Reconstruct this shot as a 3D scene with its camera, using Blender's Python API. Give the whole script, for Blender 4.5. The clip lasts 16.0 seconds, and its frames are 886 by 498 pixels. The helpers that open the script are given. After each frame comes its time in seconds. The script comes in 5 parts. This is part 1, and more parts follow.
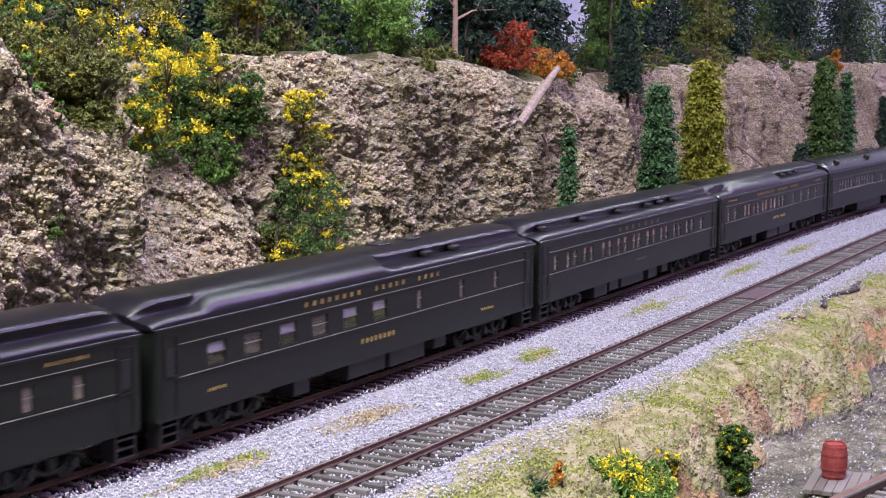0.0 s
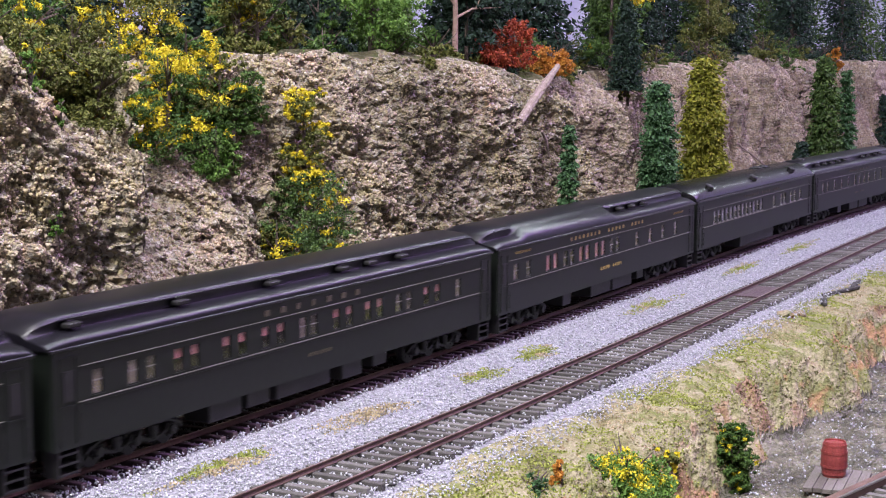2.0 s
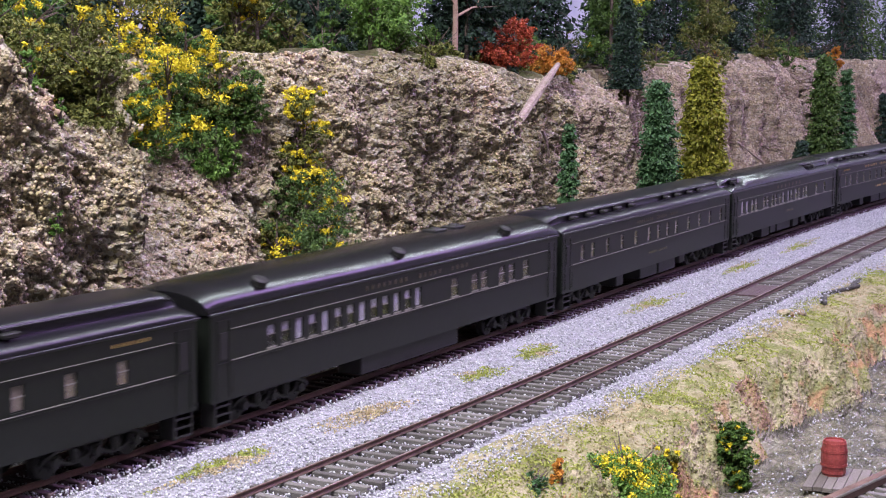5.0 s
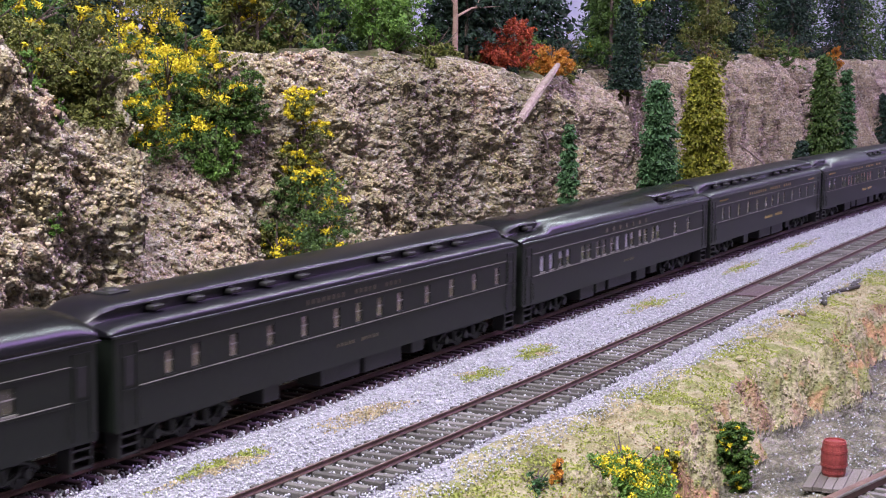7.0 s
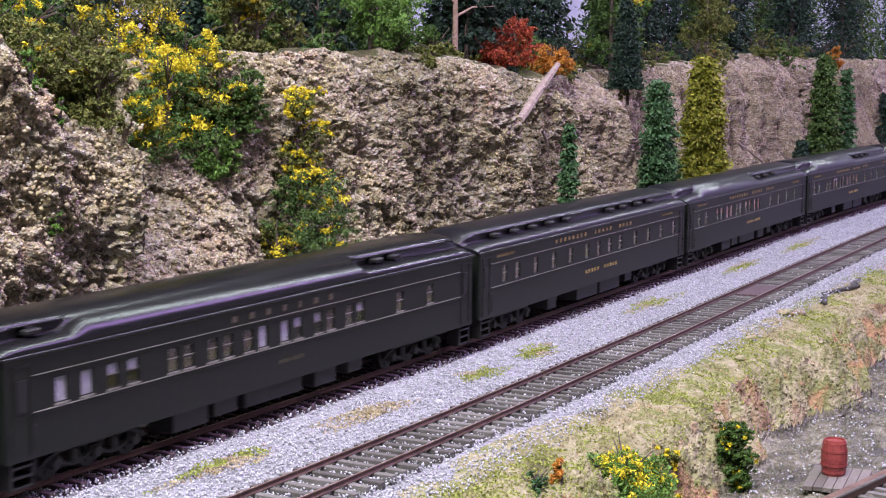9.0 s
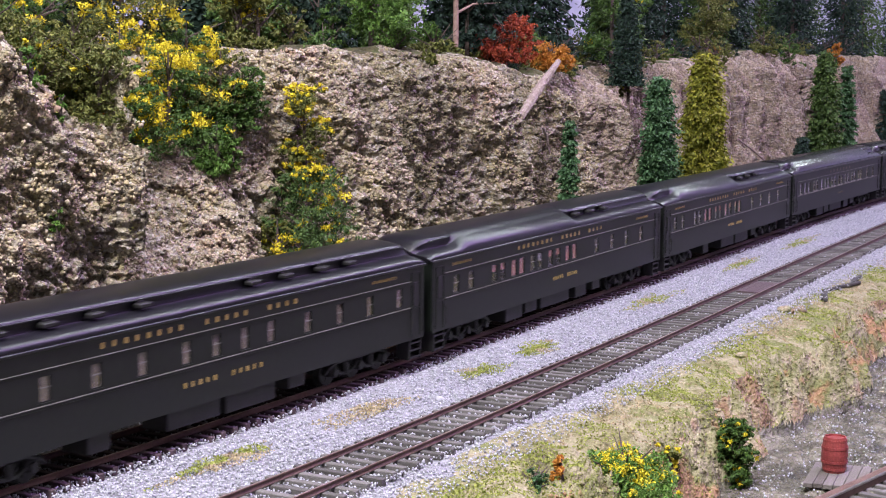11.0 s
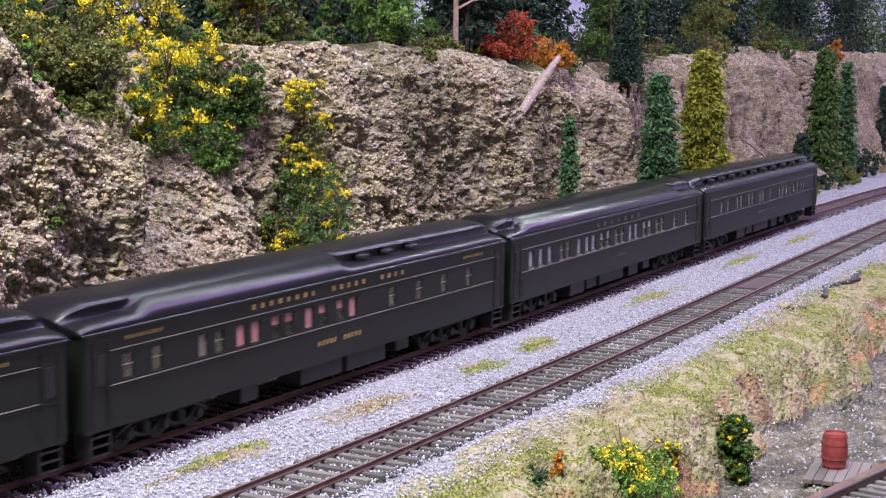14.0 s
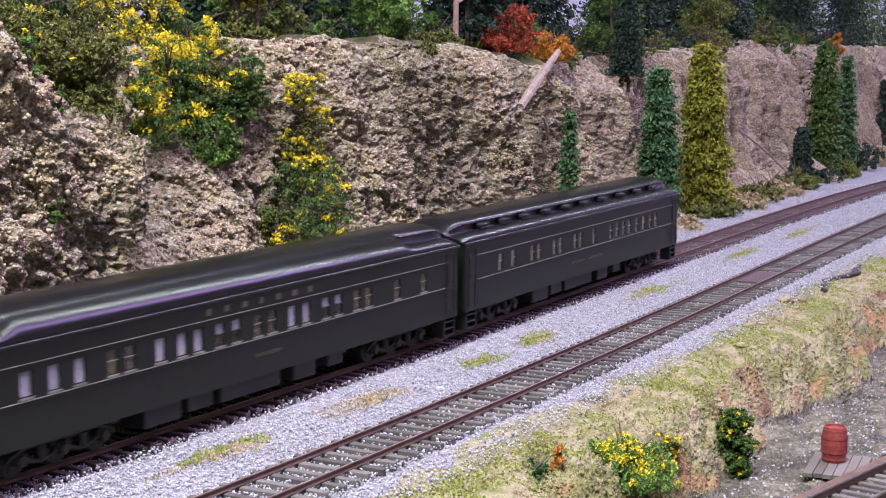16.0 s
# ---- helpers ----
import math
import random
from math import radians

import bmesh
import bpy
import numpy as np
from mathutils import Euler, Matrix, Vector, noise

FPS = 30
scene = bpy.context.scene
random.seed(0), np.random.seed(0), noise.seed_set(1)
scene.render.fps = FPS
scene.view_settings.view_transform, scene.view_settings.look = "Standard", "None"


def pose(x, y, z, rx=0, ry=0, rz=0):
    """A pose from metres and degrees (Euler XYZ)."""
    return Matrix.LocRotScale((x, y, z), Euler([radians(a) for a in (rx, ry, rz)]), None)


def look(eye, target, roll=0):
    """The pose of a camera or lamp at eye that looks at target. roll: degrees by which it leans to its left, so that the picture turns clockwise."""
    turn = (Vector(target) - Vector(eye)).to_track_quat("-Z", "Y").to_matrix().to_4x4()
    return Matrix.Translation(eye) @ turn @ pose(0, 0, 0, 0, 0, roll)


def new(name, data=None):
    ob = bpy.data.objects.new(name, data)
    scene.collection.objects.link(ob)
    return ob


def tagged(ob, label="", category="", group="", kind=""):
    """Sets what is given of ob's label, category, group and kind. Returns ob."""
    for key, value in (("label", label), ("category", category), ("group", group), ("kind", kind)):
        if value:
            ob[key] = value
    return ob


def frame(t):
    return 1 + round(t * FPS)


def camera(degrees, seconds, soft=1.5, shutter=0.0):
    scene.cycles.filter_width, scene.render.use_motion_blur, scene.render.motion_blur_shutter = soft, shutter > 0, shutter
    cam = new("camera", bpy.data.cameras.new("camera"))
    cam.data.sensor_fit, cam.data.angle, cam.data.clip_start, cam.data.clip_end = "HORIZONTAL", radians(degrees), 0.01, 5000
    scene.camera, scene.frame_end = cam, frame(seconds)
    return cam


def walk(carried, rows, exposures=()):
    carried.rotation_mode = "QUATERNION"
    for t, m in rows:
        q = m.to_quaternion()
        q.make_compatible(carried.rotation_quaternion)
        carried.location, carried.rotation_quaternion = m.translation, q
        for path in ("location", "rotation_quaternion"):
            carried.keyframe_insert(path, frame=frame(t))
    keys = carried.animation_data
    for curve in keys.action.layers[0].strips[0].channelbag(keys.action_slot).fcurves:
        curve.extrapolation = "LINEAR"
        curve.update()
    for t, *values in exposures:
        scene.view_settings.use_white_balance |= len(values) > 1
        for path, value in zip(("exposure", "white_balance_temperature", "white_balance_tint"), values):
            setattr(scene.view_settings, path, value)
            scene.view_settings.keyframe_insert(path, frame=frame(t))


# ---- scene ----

# camera: fixed place, a slow tilt; HO-scale layout (1:87) in metres, sizes and places fitted to the camera's view
cam = camera(31.28, 16.0, soft=1.1, shutter=0.4)
EYE = Vector((0.0, -0.33073, 0.1177))
YAW, PITCH, ROLL = 0.99172, 0.11719, 0.389
TILT = ((0, 6), (0.5, 3), (1, 2.6), (1.5, 1), (2, 2.6), (2.5, 2.6), (3, 1), (3.5, -1), (4, 0), (5.2, 0.5), (6.5, 1), (7, 1), (7.5, 0), (8, -3), (8.5, -0.5), (9, 0),
        (10.2, -4), (11.5, -8), (12, -12), (12.5, -12.5), (13, -10.5), (13.5, -11), (14, -12), (14.5, -12), (15, -16), (15.5, -18.5), (16, -23))


def aim(d, side):
    p, y = PITCH - d / 2800.0, YAW - side / 2800.0
    return look(EYE, EYE + Vector((math.sin(y) * math.cos(p), math.cos(y) * math.cos(p), -math.sin(p))), ROLL)


walk(cam, [(t, aim(d, 0.0 if t < 10 else 0.8)) for t, d in TILT], exposures=[(0, 0.06), (16, 0.06)])

# light: white ceiling of a hobby room with long tube fixtures over the layout, all unseen
world = bpy.data.worlds.new("room_air")
scene.world = world
world.use_nodes = True
world.node_tree.nodes["Background"].inputs[0].default_value = (0.6, 0.65, 0.75, 1)
world.node_tree.nodes["Background"].inputs[1].default_value = 0.05


def tube(x, y, z, sx, sy, watts, rz=0, colour=(0.97, 0.94, 1.0)):
    d = bpy.data.lights.new("ceiling_lamp_light", "AREA")
    d.shape, d.size, d.size_y, d.energy, d.color = "RECTANGLE", sx, sy, watts, colour
    o = new("ceiling_lamp_light", d)
    o.matrix_world = pose(x, y, z, 0, 0, rz)
    return o


WHITE, COOL, VIOLET = (0.99, 0.955, 1.0), (0.86, 0.97, 1.0), (0.62, 0.36, 1.0)
# two roof-streak strips, a key from the left, and an added weak front fill
LAMPS = ((2.2, 0.0, 1.28, 3.2, 0.06, 22.0, COOL), (1.9, -0.60, 1.28, 3.4, 0.36, 38.0, VIOLET), (-0.35, -0.25, 1.28, 1.0, 0.16, 52.0, WHITE), (0.9, -1.1, 1.28, 1.3, 0.16, 6.0, WHITE))
for l in LAMPS:
    tube(*l[:6], colour=l[6])

# ---- materials ----


def mat(name, cols, scale=60.0, rough=0.85, metal=0.0, bump=0.3, island=False, obrand=False, fine=9.0, spec=0.5, dist=0.001, mixf=0.35, ov=0.45):
    m = bpy.data.materials.new(name)
    m.use_nodes = True
    nt = m.node_tree
    b = nt.nodes["Principled BSDF"]
    tc = nt.nodes.new("ShaderNodeTexCoord")
    n1 = nt.nodes.new("ShaderNodeTexNoise")
    n1.inputs["Scale"].default_value, n1.inputs["Detail"].default_value, n1.inputs["Roughness"].default_value = scale, 5.0, 0.65
    n2 = nt.nodes.new("ShaderNodeTexNoise")
    n2.inputs["Scale"].default_value, n2.inputs["Detail"].default_value = scale * fine, 3.0
    nt.links.new(tc.outputs["Object"], n1.inputs["Vector"])
    nt.links.new(tc.outputs["Object"], n2.inputs["Vector"])
    ramp = nt.nodes.new("ShaderNodeValToRGB")
    e = ramp.color_ramp.elements
    k = len(cols)
    lo, hi = (0.0, 1.0) if (island or obrand) else (0.32, 0.68)
    for i, c in enumerate(cols):
        p = lo + (hi - lo) * i / max(1, k - 1)
        el = e[i] if i < 2 else e.new(p)
        el.position, el.color = p, (*c, 1)
    if island or obrand:
        g = nt.nodes.new("ShaderNodeNewGeometry" if island else "ShaderNodeObjectInfo")
        mx = nt.nodes.new("ShaderNodeMix")
        mx.inputs[0].default_value = mixf
        nt.links.new(g.outputs["Random Per Island" if island else "Random"], mx.inputs[2])
        nt.links.new(n1.outputs["Fac"], mx.inputs[3])
        nt.links.new(mx.outputs[0], ramp.inputs[0])
    else:
        nt.links.new(n1.outputs["Fac"], ramp.inputs[0])
    hv = nt.nodes.new("ShaderNodeMix")
    hv.data_type, hv.blend_type = "RGBA", "OVERLAY"
    hv.inputs[0].default_value = ov
    nt.links.new(ramp.outputs[0], hv.inputs[6])
    nt.links.new(n2.outputs["Fac"], hv.inputs[7])
    nt.links.new(hv.outputs[2], b.inputs["Base Color"])
    b.inputs["Roughness"].default_value, b.inputs["Metallic"].default_value = rough, metal
    b.inputs["Specular IOR Level"].default_value = spec
    if bump:
        bp = nt.nodes.new("ShaderNodeBump")
        bp.inputs["Strength"].default_value, bp.inputs["Distance"].default_value = bump, dist
        nt.links.new(n2.outputs["Fac"], bp.inputs["Height"])
        nt.links.new(bp.outputs[0], b.inputs["Normal"])
    return m


def tint(m, scale, cols):
    """Broad patches of colour over a material."""
    nt = m.node_tree
    b = nt.nodes["Principled BSDF"]
    src = b.inputs["Base Color"].links[0].from_socket
    n = nt.nodes.new("ShaderNodeTexNoise")
    n.inputs["Scale"].default_value, n.inputs["Detail"].default_value = scale, 3.0
    nt.links.new(nt.nodes["Texture Coordinate"].outputs["Object"], n.inputs["Vector"])
    r = nt.nodes.new("ShaderNodeValToRGB")
    e = r.color_ramp.elements
    for i, c in enumerate(cols):
        q = 0.35 + 0.3 * i / (len(cols) - 1)
        el = e[i] if i < 2 else e.new(q)
        el.position, el.color = q, (*c, 1)
    x = nt.nodes.new("ShaderNodeMix")
    x.data_type, x.blend_type = "RGBA", "MULTIPLY"
    x.inputs[0].default_value = 1.0
    nt.links.new(n.outputs["Fac"], r.inputs[0])
    nt.links.new(src, x.inputs[6])
    nt.links.new(r.outputs[0], x.inputs[7])
    nt.links.new(x.outputs[2], b.inputs["Base Color"])
    return m


ROCKS = ((0.07, 0.06, 0.05), (0.29, 0.255, 0.195), (0.42, 0.375, 0.265), (0.25, 0.215, 0.18), (0.54, 0.49, 0.41))
M_ROCK = mat("plaster_rock", ROCKS, 34, 0.9, bump=1.0, fine=22, dist=0.004, ov=0.9)
M_ROCK_OLIVE_SHADED = mat("olive_shaded_rock", ROCKS, 38, 0.9, bump=1.0, fine=22, dist=0.004, ov=0.9)
M_ROCK_MAUVE = mat("mauve_washed_rock", ROCKS, 30, 0.9, bump=1.0, fine=22, dist=0.004, ov=0.8)
CHIPS = ((0.05, 0.042, 0.035), (0.30, 0.255, 0.19), (0.40, 0.345, 0.25), (0.56, 0.5, 0.4), (0.22, 0.175, 0.145), (0.12, 0.1, 0.085))
M_CHIP = mat("rock_chips", CHIPS, 42, 0.9, bump=0.5, island=True)
M_CHIP_OLIVE_SHADED = mat("olive_shaded_chips", CHIPS, 42, 0.9, bump=0.5, island=True)
tint(M_ROCK, 17, [(0.92, 0.82, 0.84), (1.06, 1.0, 0.95), (1.04, 1.0, 0.76), (1.10, 1.06, 1.0), (1.08, 0.9, 0.78)])
# olive rock colour, darkened to paint the shade of recessed faces
tint(M_ROCK_OLIVE_SHADED, 19, [(0.52, 0.52, 0.38), (0.74, 0.72, 0.5), (0.62, 0.60, 0.5), (0.86, 0.80, 0.62), (0.60, 0.60, 0.4)])
tint(M_ROCK_MAUVE, 15, [(0.86, 0.70, 0.75), (1.14, 1.0, 1.02), (1.0, 0.87, 0.88), (1.06, 0.98, 0.86)])
tint(M_CHIP, 17, [(0.92, 0.8, 0.86), (1.06, 1.0, 0.97), (1.04, 1.0, 0.74), (1.08, 1.04, 1.0), (1.06, 0.88, 0.76)])
tint(M_CHIP_OLIVE_SHADED, 19, [(0.55, 0.55, 0.42), (0.76, 0.74, 0.54), (0.66, 0.64, 0.54), (0.9, 0.84, 0.66)])


def speckle(m, scale, cols, amount):
    """Single stones of a colour of their own in a rock or gravel material."""
    nt = m.node_tree
    b = nt.nodes["Principled BSDF"]
    src = b.inputs["Base Color"].links[0].from_socket
    v = nt.nodes.new("ShaderNodeTexVoronoi")
    v.inputs["Scale"].default_value = scale
    nt.links.new(nt.nodes["Texture Coordinate"].outputs["Object"], v.inputs["Vector"])
    sep = nt.nodes.new("ShaderNodeSeparateColor")
    nt.links.new(v.outputs["Color"], sep.inputs[0])
    r = nt.nodes.new("ShaderNodeValToRGB")
    r.color_ramp.interpolation = "CONSTANT"
    e = r.color_ramp.elements
    for i, c in enumerate(cols):
        el = e[i] if i < 2 else e.new(i / len(cols))
        el.position, el.color = i / len(cols), (*c, 1)
    x = nt.nodes.new("ShaderNodeMix")
    x.data_type = "RGBA"
    x.inputs[0].default_value = amount
    nt.links.new(sep.outputs[0], r.inputs[0])
    nt.links.new(src, x.inputs[6])
    nt.links.new(r.outputs[0], x.inputs[7])
    nt.links.new(x.outputs[2], b.inputs["Base Color"])
    return m


STONES = [(0.06, 0.05, 0.042), (0.36, 0.31, 0.23), (0.54, 0.48, 0.37), (0.30, 0.22, 0.17), (0.42, 0.36, 0.2), (0.66, 0.62, 0.56), (0.24, 0.21, 0.2)]
for m, k in ((M_ROCK, 0.6), (M_ROCK_OLIVE_SHADED, 0.5), (M_ROCK_MAUVE, 0.35)):
    speckle(m, 620, STONES, k)
M_PLATEAU = mat("forest_floor", [(0.035, 0.035, 0.016), (0.09, 0.08, 0.04), (0.06, 0.085, 0.025)], 90, 0.95, bump=0.9)
M_BED = mat("ballast_bed", [(0.12, 0.12, 0.135), (0.26, 0.26, 0.285), (0.42, 0.42, 0.45)], 600, 0.9, bump=0.8, fine=3)
M_STONE = mat("ballast_stone", [(0.16, 0.162, 0.18), (0.34, 0.345, 0.38), (0.44, 0.447, 0.49), (0.53, 0.535, 0.575), (0.27, 0.273, 0.30)], 200, 0.85, bump=0.0, island=True, mixf=0.15)
M_GRASS = mat("dry_turf", [(0.08, 0.072, 0.036), (0.21, 0.195, 0.09), (0.34, 0.305, 0.19), (0.16, 0.18, 0.05), (0.26, 0.23, 0.13)], 38, 0.95, bump=1.0, fine=22, dist=0.0015)
M_BANK = mat("earth_bank", [(0.09, 0.058, 0.038), (0.31, 0.2, 0.12), (0.38, 0.335, 0.22), (0.19, 0.2, 0.08), (0.38, 0.22, 0.125), (0.28, 0.26, 0.16)], 24, 0.95, bump=1.0, fine=24, dist=0.002)
M_MUD = mat("wet_creek_bed", [(0.05, 0.05, 0.036), (0.13, 0.125, 0.09), (0.28, 0.265, 0.2)], 70, 0.08, bump=1.0, fine=6, dist=0.004)
M_TIE1 = mat("tie_brown", [(0.05, 0.03, 0.036), (0.11, 0.075, 0.08)], 200, 0.8, bump=0.3, obrand=True)
M_TIE2 = mat("tie_grey", [(0.05, 0.046, 0.043), (0.12, 0.112, 0.105), (0.2, 0.19, 0.18)], 300, 0.85, bump=0.5, obrand=True)
M_RAIL1 = mat("rail_painted", [(0.085, 0.038, 0.038), (0.13, 0.062, 0.058)], 150, 0.5, metal=0.2, bump=0.1)
M_RAIL2 = mat("rail_rusty", [(0.07, 0.04, 0.032), (0.14, 0.085, 0.065)], 150, 0.55, metal=0.3, bump=0.1)
M_HEAD = mat("rail_head", [(0.17, 0.12, 0.10), (0.28, 0.21, 0.18)], 120, 0.4, metal=0.5, bump=0.05)
M_BODY = mat("car_side_paint", [(0.0052, 0.0082, 0.0054), (0.0082, 0.0102, 0.008)], 40, 0.45, bump=0.03, obrand=True, spec=0.4)
M_ROOF = mat("roof_paint", [(0.006, 0.006, 0.008), (0.009, 0.008, 0.012)], 42, 0.33, bump=0.0)
M_ROOF_GLOSS = mat("glossy_roof_paint", [(0.006, 0.006, 0.007), (0.009, 0.009, 0.010)], 42, 0.25, bump=0.0)
# pale sash bars and sills, and the highlight painted along the belt rails
M_LINE = mat("pale_line_and_highlight", [(0.16, 0.155, 0.14), (0.26, 0.25, 0.22)], 60, 0.45, bump=0.0)
M_UNDER = mat("under_black", [(0.005, 0.005, 0.0055), (0.012, 0.0115, 0.011)], 120, 0.6, bump=0.1)
M_GOLD = mat("gold_letter", [(0.36, 0.25, 0.07), (0.5, 0.36, 0.12)], 200, 0.4, bump=0.0)
M_DULL = mat("dull_gold_letter", [(0.07, 0.06, 0.04), (0.12, 0.1, 0.065)], 200, 0.45, bump=0.0)
M_PINK = mat("pink_shade", [(0.5, 0.2, 0.17), (0.62, 0.29, 0.25)], 90, 0.8, bump=0.1)
M_PALE = mat("pale_shade", [(0.34, 0.32, 0.38), (0.46, 0.44, 0.5)], 90, 0.8, bump=0.1)
M_DIM = mat("dark_interior_sheet", [(0.045, 0.04, 0.03), (0.1, 0.085, 0.05)], 120, 0.7, bump=0.1)
M_TAN = mat("tan_shade", [(0.16, 0.13, 0.1), (0.26, 0.21, 0.16)], 120, 0.7, bump=0.1)
M_BARK = mat("bark", [(0.06, 0.045, 0.04), (0.16, 0.12, 0.1)], 300, 0.9, bump=0.8)
M_PINKBARK = mat("pale_bark", [(0.22, 0.14, 0.11), (0.4, 0.28, 0.23)], 200, 0.9, bump=0.6)
M_LOG = mat("bleached_log", [(0.26, 0.19, 0.16), (0.46, 0.38, 0.33)], 250, 0.9, bump=0.8)
M_LEAFG = mat("leaf_green", [(0.018, 0.045, 0.012), (0.06, 0.13, 0.02), (0.13, 0.22, 0.035)], 60, 0.75, bump=0, island=True)
M_LEAFB = mat("leaf_bright_green", [(0.04, 0.10, 0.018), (0.11, 0.23, 0.035), (0.2, 0.34, 0.06)], 60, 0.75, bump=0, island=True)
M_LEAFO = mat("leaf_olive", [(0.045, 0.06, 0.014), (0.125, 0.145, 0.03), (0.25, 0.245, 0.055)], 60, 0.8, bump=0, island=True)
M_LEAFY = mat("leaf_yellow", [(0.42, 0.33, 0.01), (0.72, 0.59, 0.02), (0.86, 0.73, 0.05)], 60, 0.75, bump=0, island=True)
M_LEAFR = mat("leaf_red", [(0.16, 0.02, 0.01), (0.36, 0.055, 0.02), (0.45, 0.1, 0.03)], 60, 0.75, bump=0, island=True)
M_LEAFA = mat("leaf_orange", [(0.3, 0.1, 0.015), (0.5, 0.2, 0.025), (0.58, 0.3, 0.04)], 60, 0.75, bump=0, island=True)
M_CONI = mat("needle_dark", [(0.007, 0.018, 0.014), (0.016, 0.042, 0.026), (0.03, 0.065, 0.035)], 60, 0.8, bump=0, island=True)
M_CONB = mat("needle_blue_green", [(0.016, 0.05, 0.018), (0.045, 0.12, 0.04), (0.15, 0.29, 0.12)], 60, 0.75, bump=0, island=True)
M_CONY = mat("needle_yellow_green", [(0.07, 0.09, 0.01), (0.21, 0.22, 0.018), (0.4, 0.39, 0.035)], 60, 0.75, bump=0, island=True)
M_FIR = mat("needle_fir_green", [(0.02, 0.05, 0.012), (0.06, 0.12, 0.025), (0.13, 0.2, 0.04)], 60, 0.75, bump=0, island=True)
M_TUFT = mat("turf_flock", [(0.17, 0.21, 0.04), (0.28, 0.32, 0.07), (0.4, 0.4, 0.11)], 90, 0.9, bump=0, island=True)
M_DRY = mat("dry_flock", [(0.28, 0.22, 0.13), (0.44, 0.36, 0.22), (0.4, 0.35, 0.16)], 90, 0.9, bump=0, island=True)
M_SKY = mat("painted_sky", [(0.50, 0.51, 0.66), (0.6, 0.6, 0.74), (0.68, 0.68, 0.8)], 3, 0.9, bump=0.05)
M_WALL = mat("room_paint", [(0.55, 0.55, 0.55), (0.62, 0.61, 0.6)], 3, 0.9, bump=0.05)
M_RED = mat("barrel_red", [(0.2, 0.035, 0.035), (0.32, 0.065, 0.06)], 150, 0.4, bump=0.15)
M_PLANK = mat("weathered_plank", [(0.10, 0.085, 0.075), (0.22, 0.2, 0.18)], 250, 0.85, bump=0.6, obrand=True)
M_BEAM = mat("brown_beam", [(0.10, 0.055, 0.04), (0.18, 0.11, 0.085)], 200, 0.7, bump=0.4)
M_STEEL = mat("worn_steel", [(0.4, 0.38, 0.36), (0.6, 0.58, 0.55)], 200, 0.3, metal=0.9, bump=0.05)
M_TRUNKDARK = mat("dark_twig", [(0.03, 0.03, 0.03), (0.08, 0.075, 0.07)], 200, 0.9, bump=0.5)
M_GLASS = bpy.data.materials.new("window_glass")
M_GLASS.use_nodes = True
_b = M_GLASS.node_tree.nodes["Principled BSDF"]
_b.inputs["Base Color"].default_value, _b.inputs["Roughness"].default_value, _b.inputs["Transmission Weight"].default_value = (0.85, 0.88, 0.9, 1), 0.06, 1.0

# ---- mesh helpers ----


def part(name, bm, material, parent=None, label=""):
    me = bpy.data.meshes.new(name)
    bm.to_mesh(me)
    bm.free()
    me.materials.append(material)
    o = new(name, me)
    if parent:
        o.parent = parent
    if label:
        o["label"] = label
    return o


def part_np(name, verts, faces, material, parent=None, label="", smooth=False):
    me = bpy.data.meshes.new(name)
    v, f = np.asarray(verts, dtype=np.float32).reshape(-1, 3), np.asarray(faces, dtype=np.int32)
    k = f.shape[1]
    me.vertices.add(len(v))
    me.vertices.foreach_set("co", v.ravel())
    me.loops.add(f.size)
    me.loops.foreach_set("vertex_index", f.ravel())
    me.polygons.add(len(f))
    me.polygons.foreach_set("loop_start", np.arange(0, f.size, k, dtype=np.int32))
    me.polygons.foreach_set("loop_total", np.full(len(f), k, dtype=np.int32))
    if smooth:
        me.polygons.foreach_set("use_smooth", np.ones(len(f), dtype=bool))
    me.update(calc_edges=True)
    me.materials.append(material)
    o = new(name, me)
    if parent:
        o.parent = parent
    if label:
        o["label"] = label
    return o


def thing(name, label, category, m=None, group="", kind=""):
    o = new(name)
    o.empty_display_size = 0.01
    if m is not None:
        o.matrix_basis = m
    return tagged(o, label, category, group, kind)


def box(bm, x0, x1, y0, y1, z0, z1, bev=0.0):
    r = bmesh.ops.create_cube(bm, size=1.0, matrix=Matrix.Translation(((x0 + x1) / 2, (y0 + y1) / 2, (z0 + z1) / 2)) @ Matrix.Diagonal((x1 - x0, y1 - y0, z1 - z0, 1)))
    if bev:
        bmesh.ops.bevel(bm, geom=list({e for v in r["verts"] for e in v.link_edges}), offset=bev, segments=1, affect="EDGES")
    return bm


def rod(bm, p, q, r0, r1=None, n=7):
    p, q = Vector(p), Vector(q)
    d = q - p
    m = Matrix.Translation((p + q) / 2) @ d.to_track_quat("Z", "Y").to_matrix().to_4x4()
    bmesh.ops.create_cone(bm, cap_ends=True, segments=n, radius1=r0, radius2=r0 if r1 is None else r1, depth=d.length, matrix=m)
    return bm


# ---- plan of the line: a gentle curve; lateral offsets are taken from the far track's centre ----


def line_y(x):
    c = min(max(x, 0.2), 1.45)
    return 0.13853 * c ** 2 - 0.0561 * c ** 3 + (0.27706 * c - 0.1683 * c ** 2) * (x - c)


def line_ya(x):
    c = np.clip(x, 0.2, 1.45)
    return 0.13853 * c ** 2 - 0.0561 * c ** 3 + (0.27706 * c - 0.1683 * c ** 2) * (x - c)


def heading(x):
    return math.atan2(line_y(x + 0.02) - line_y(x - 0.02), 0.04)


SPACING = 0.0734


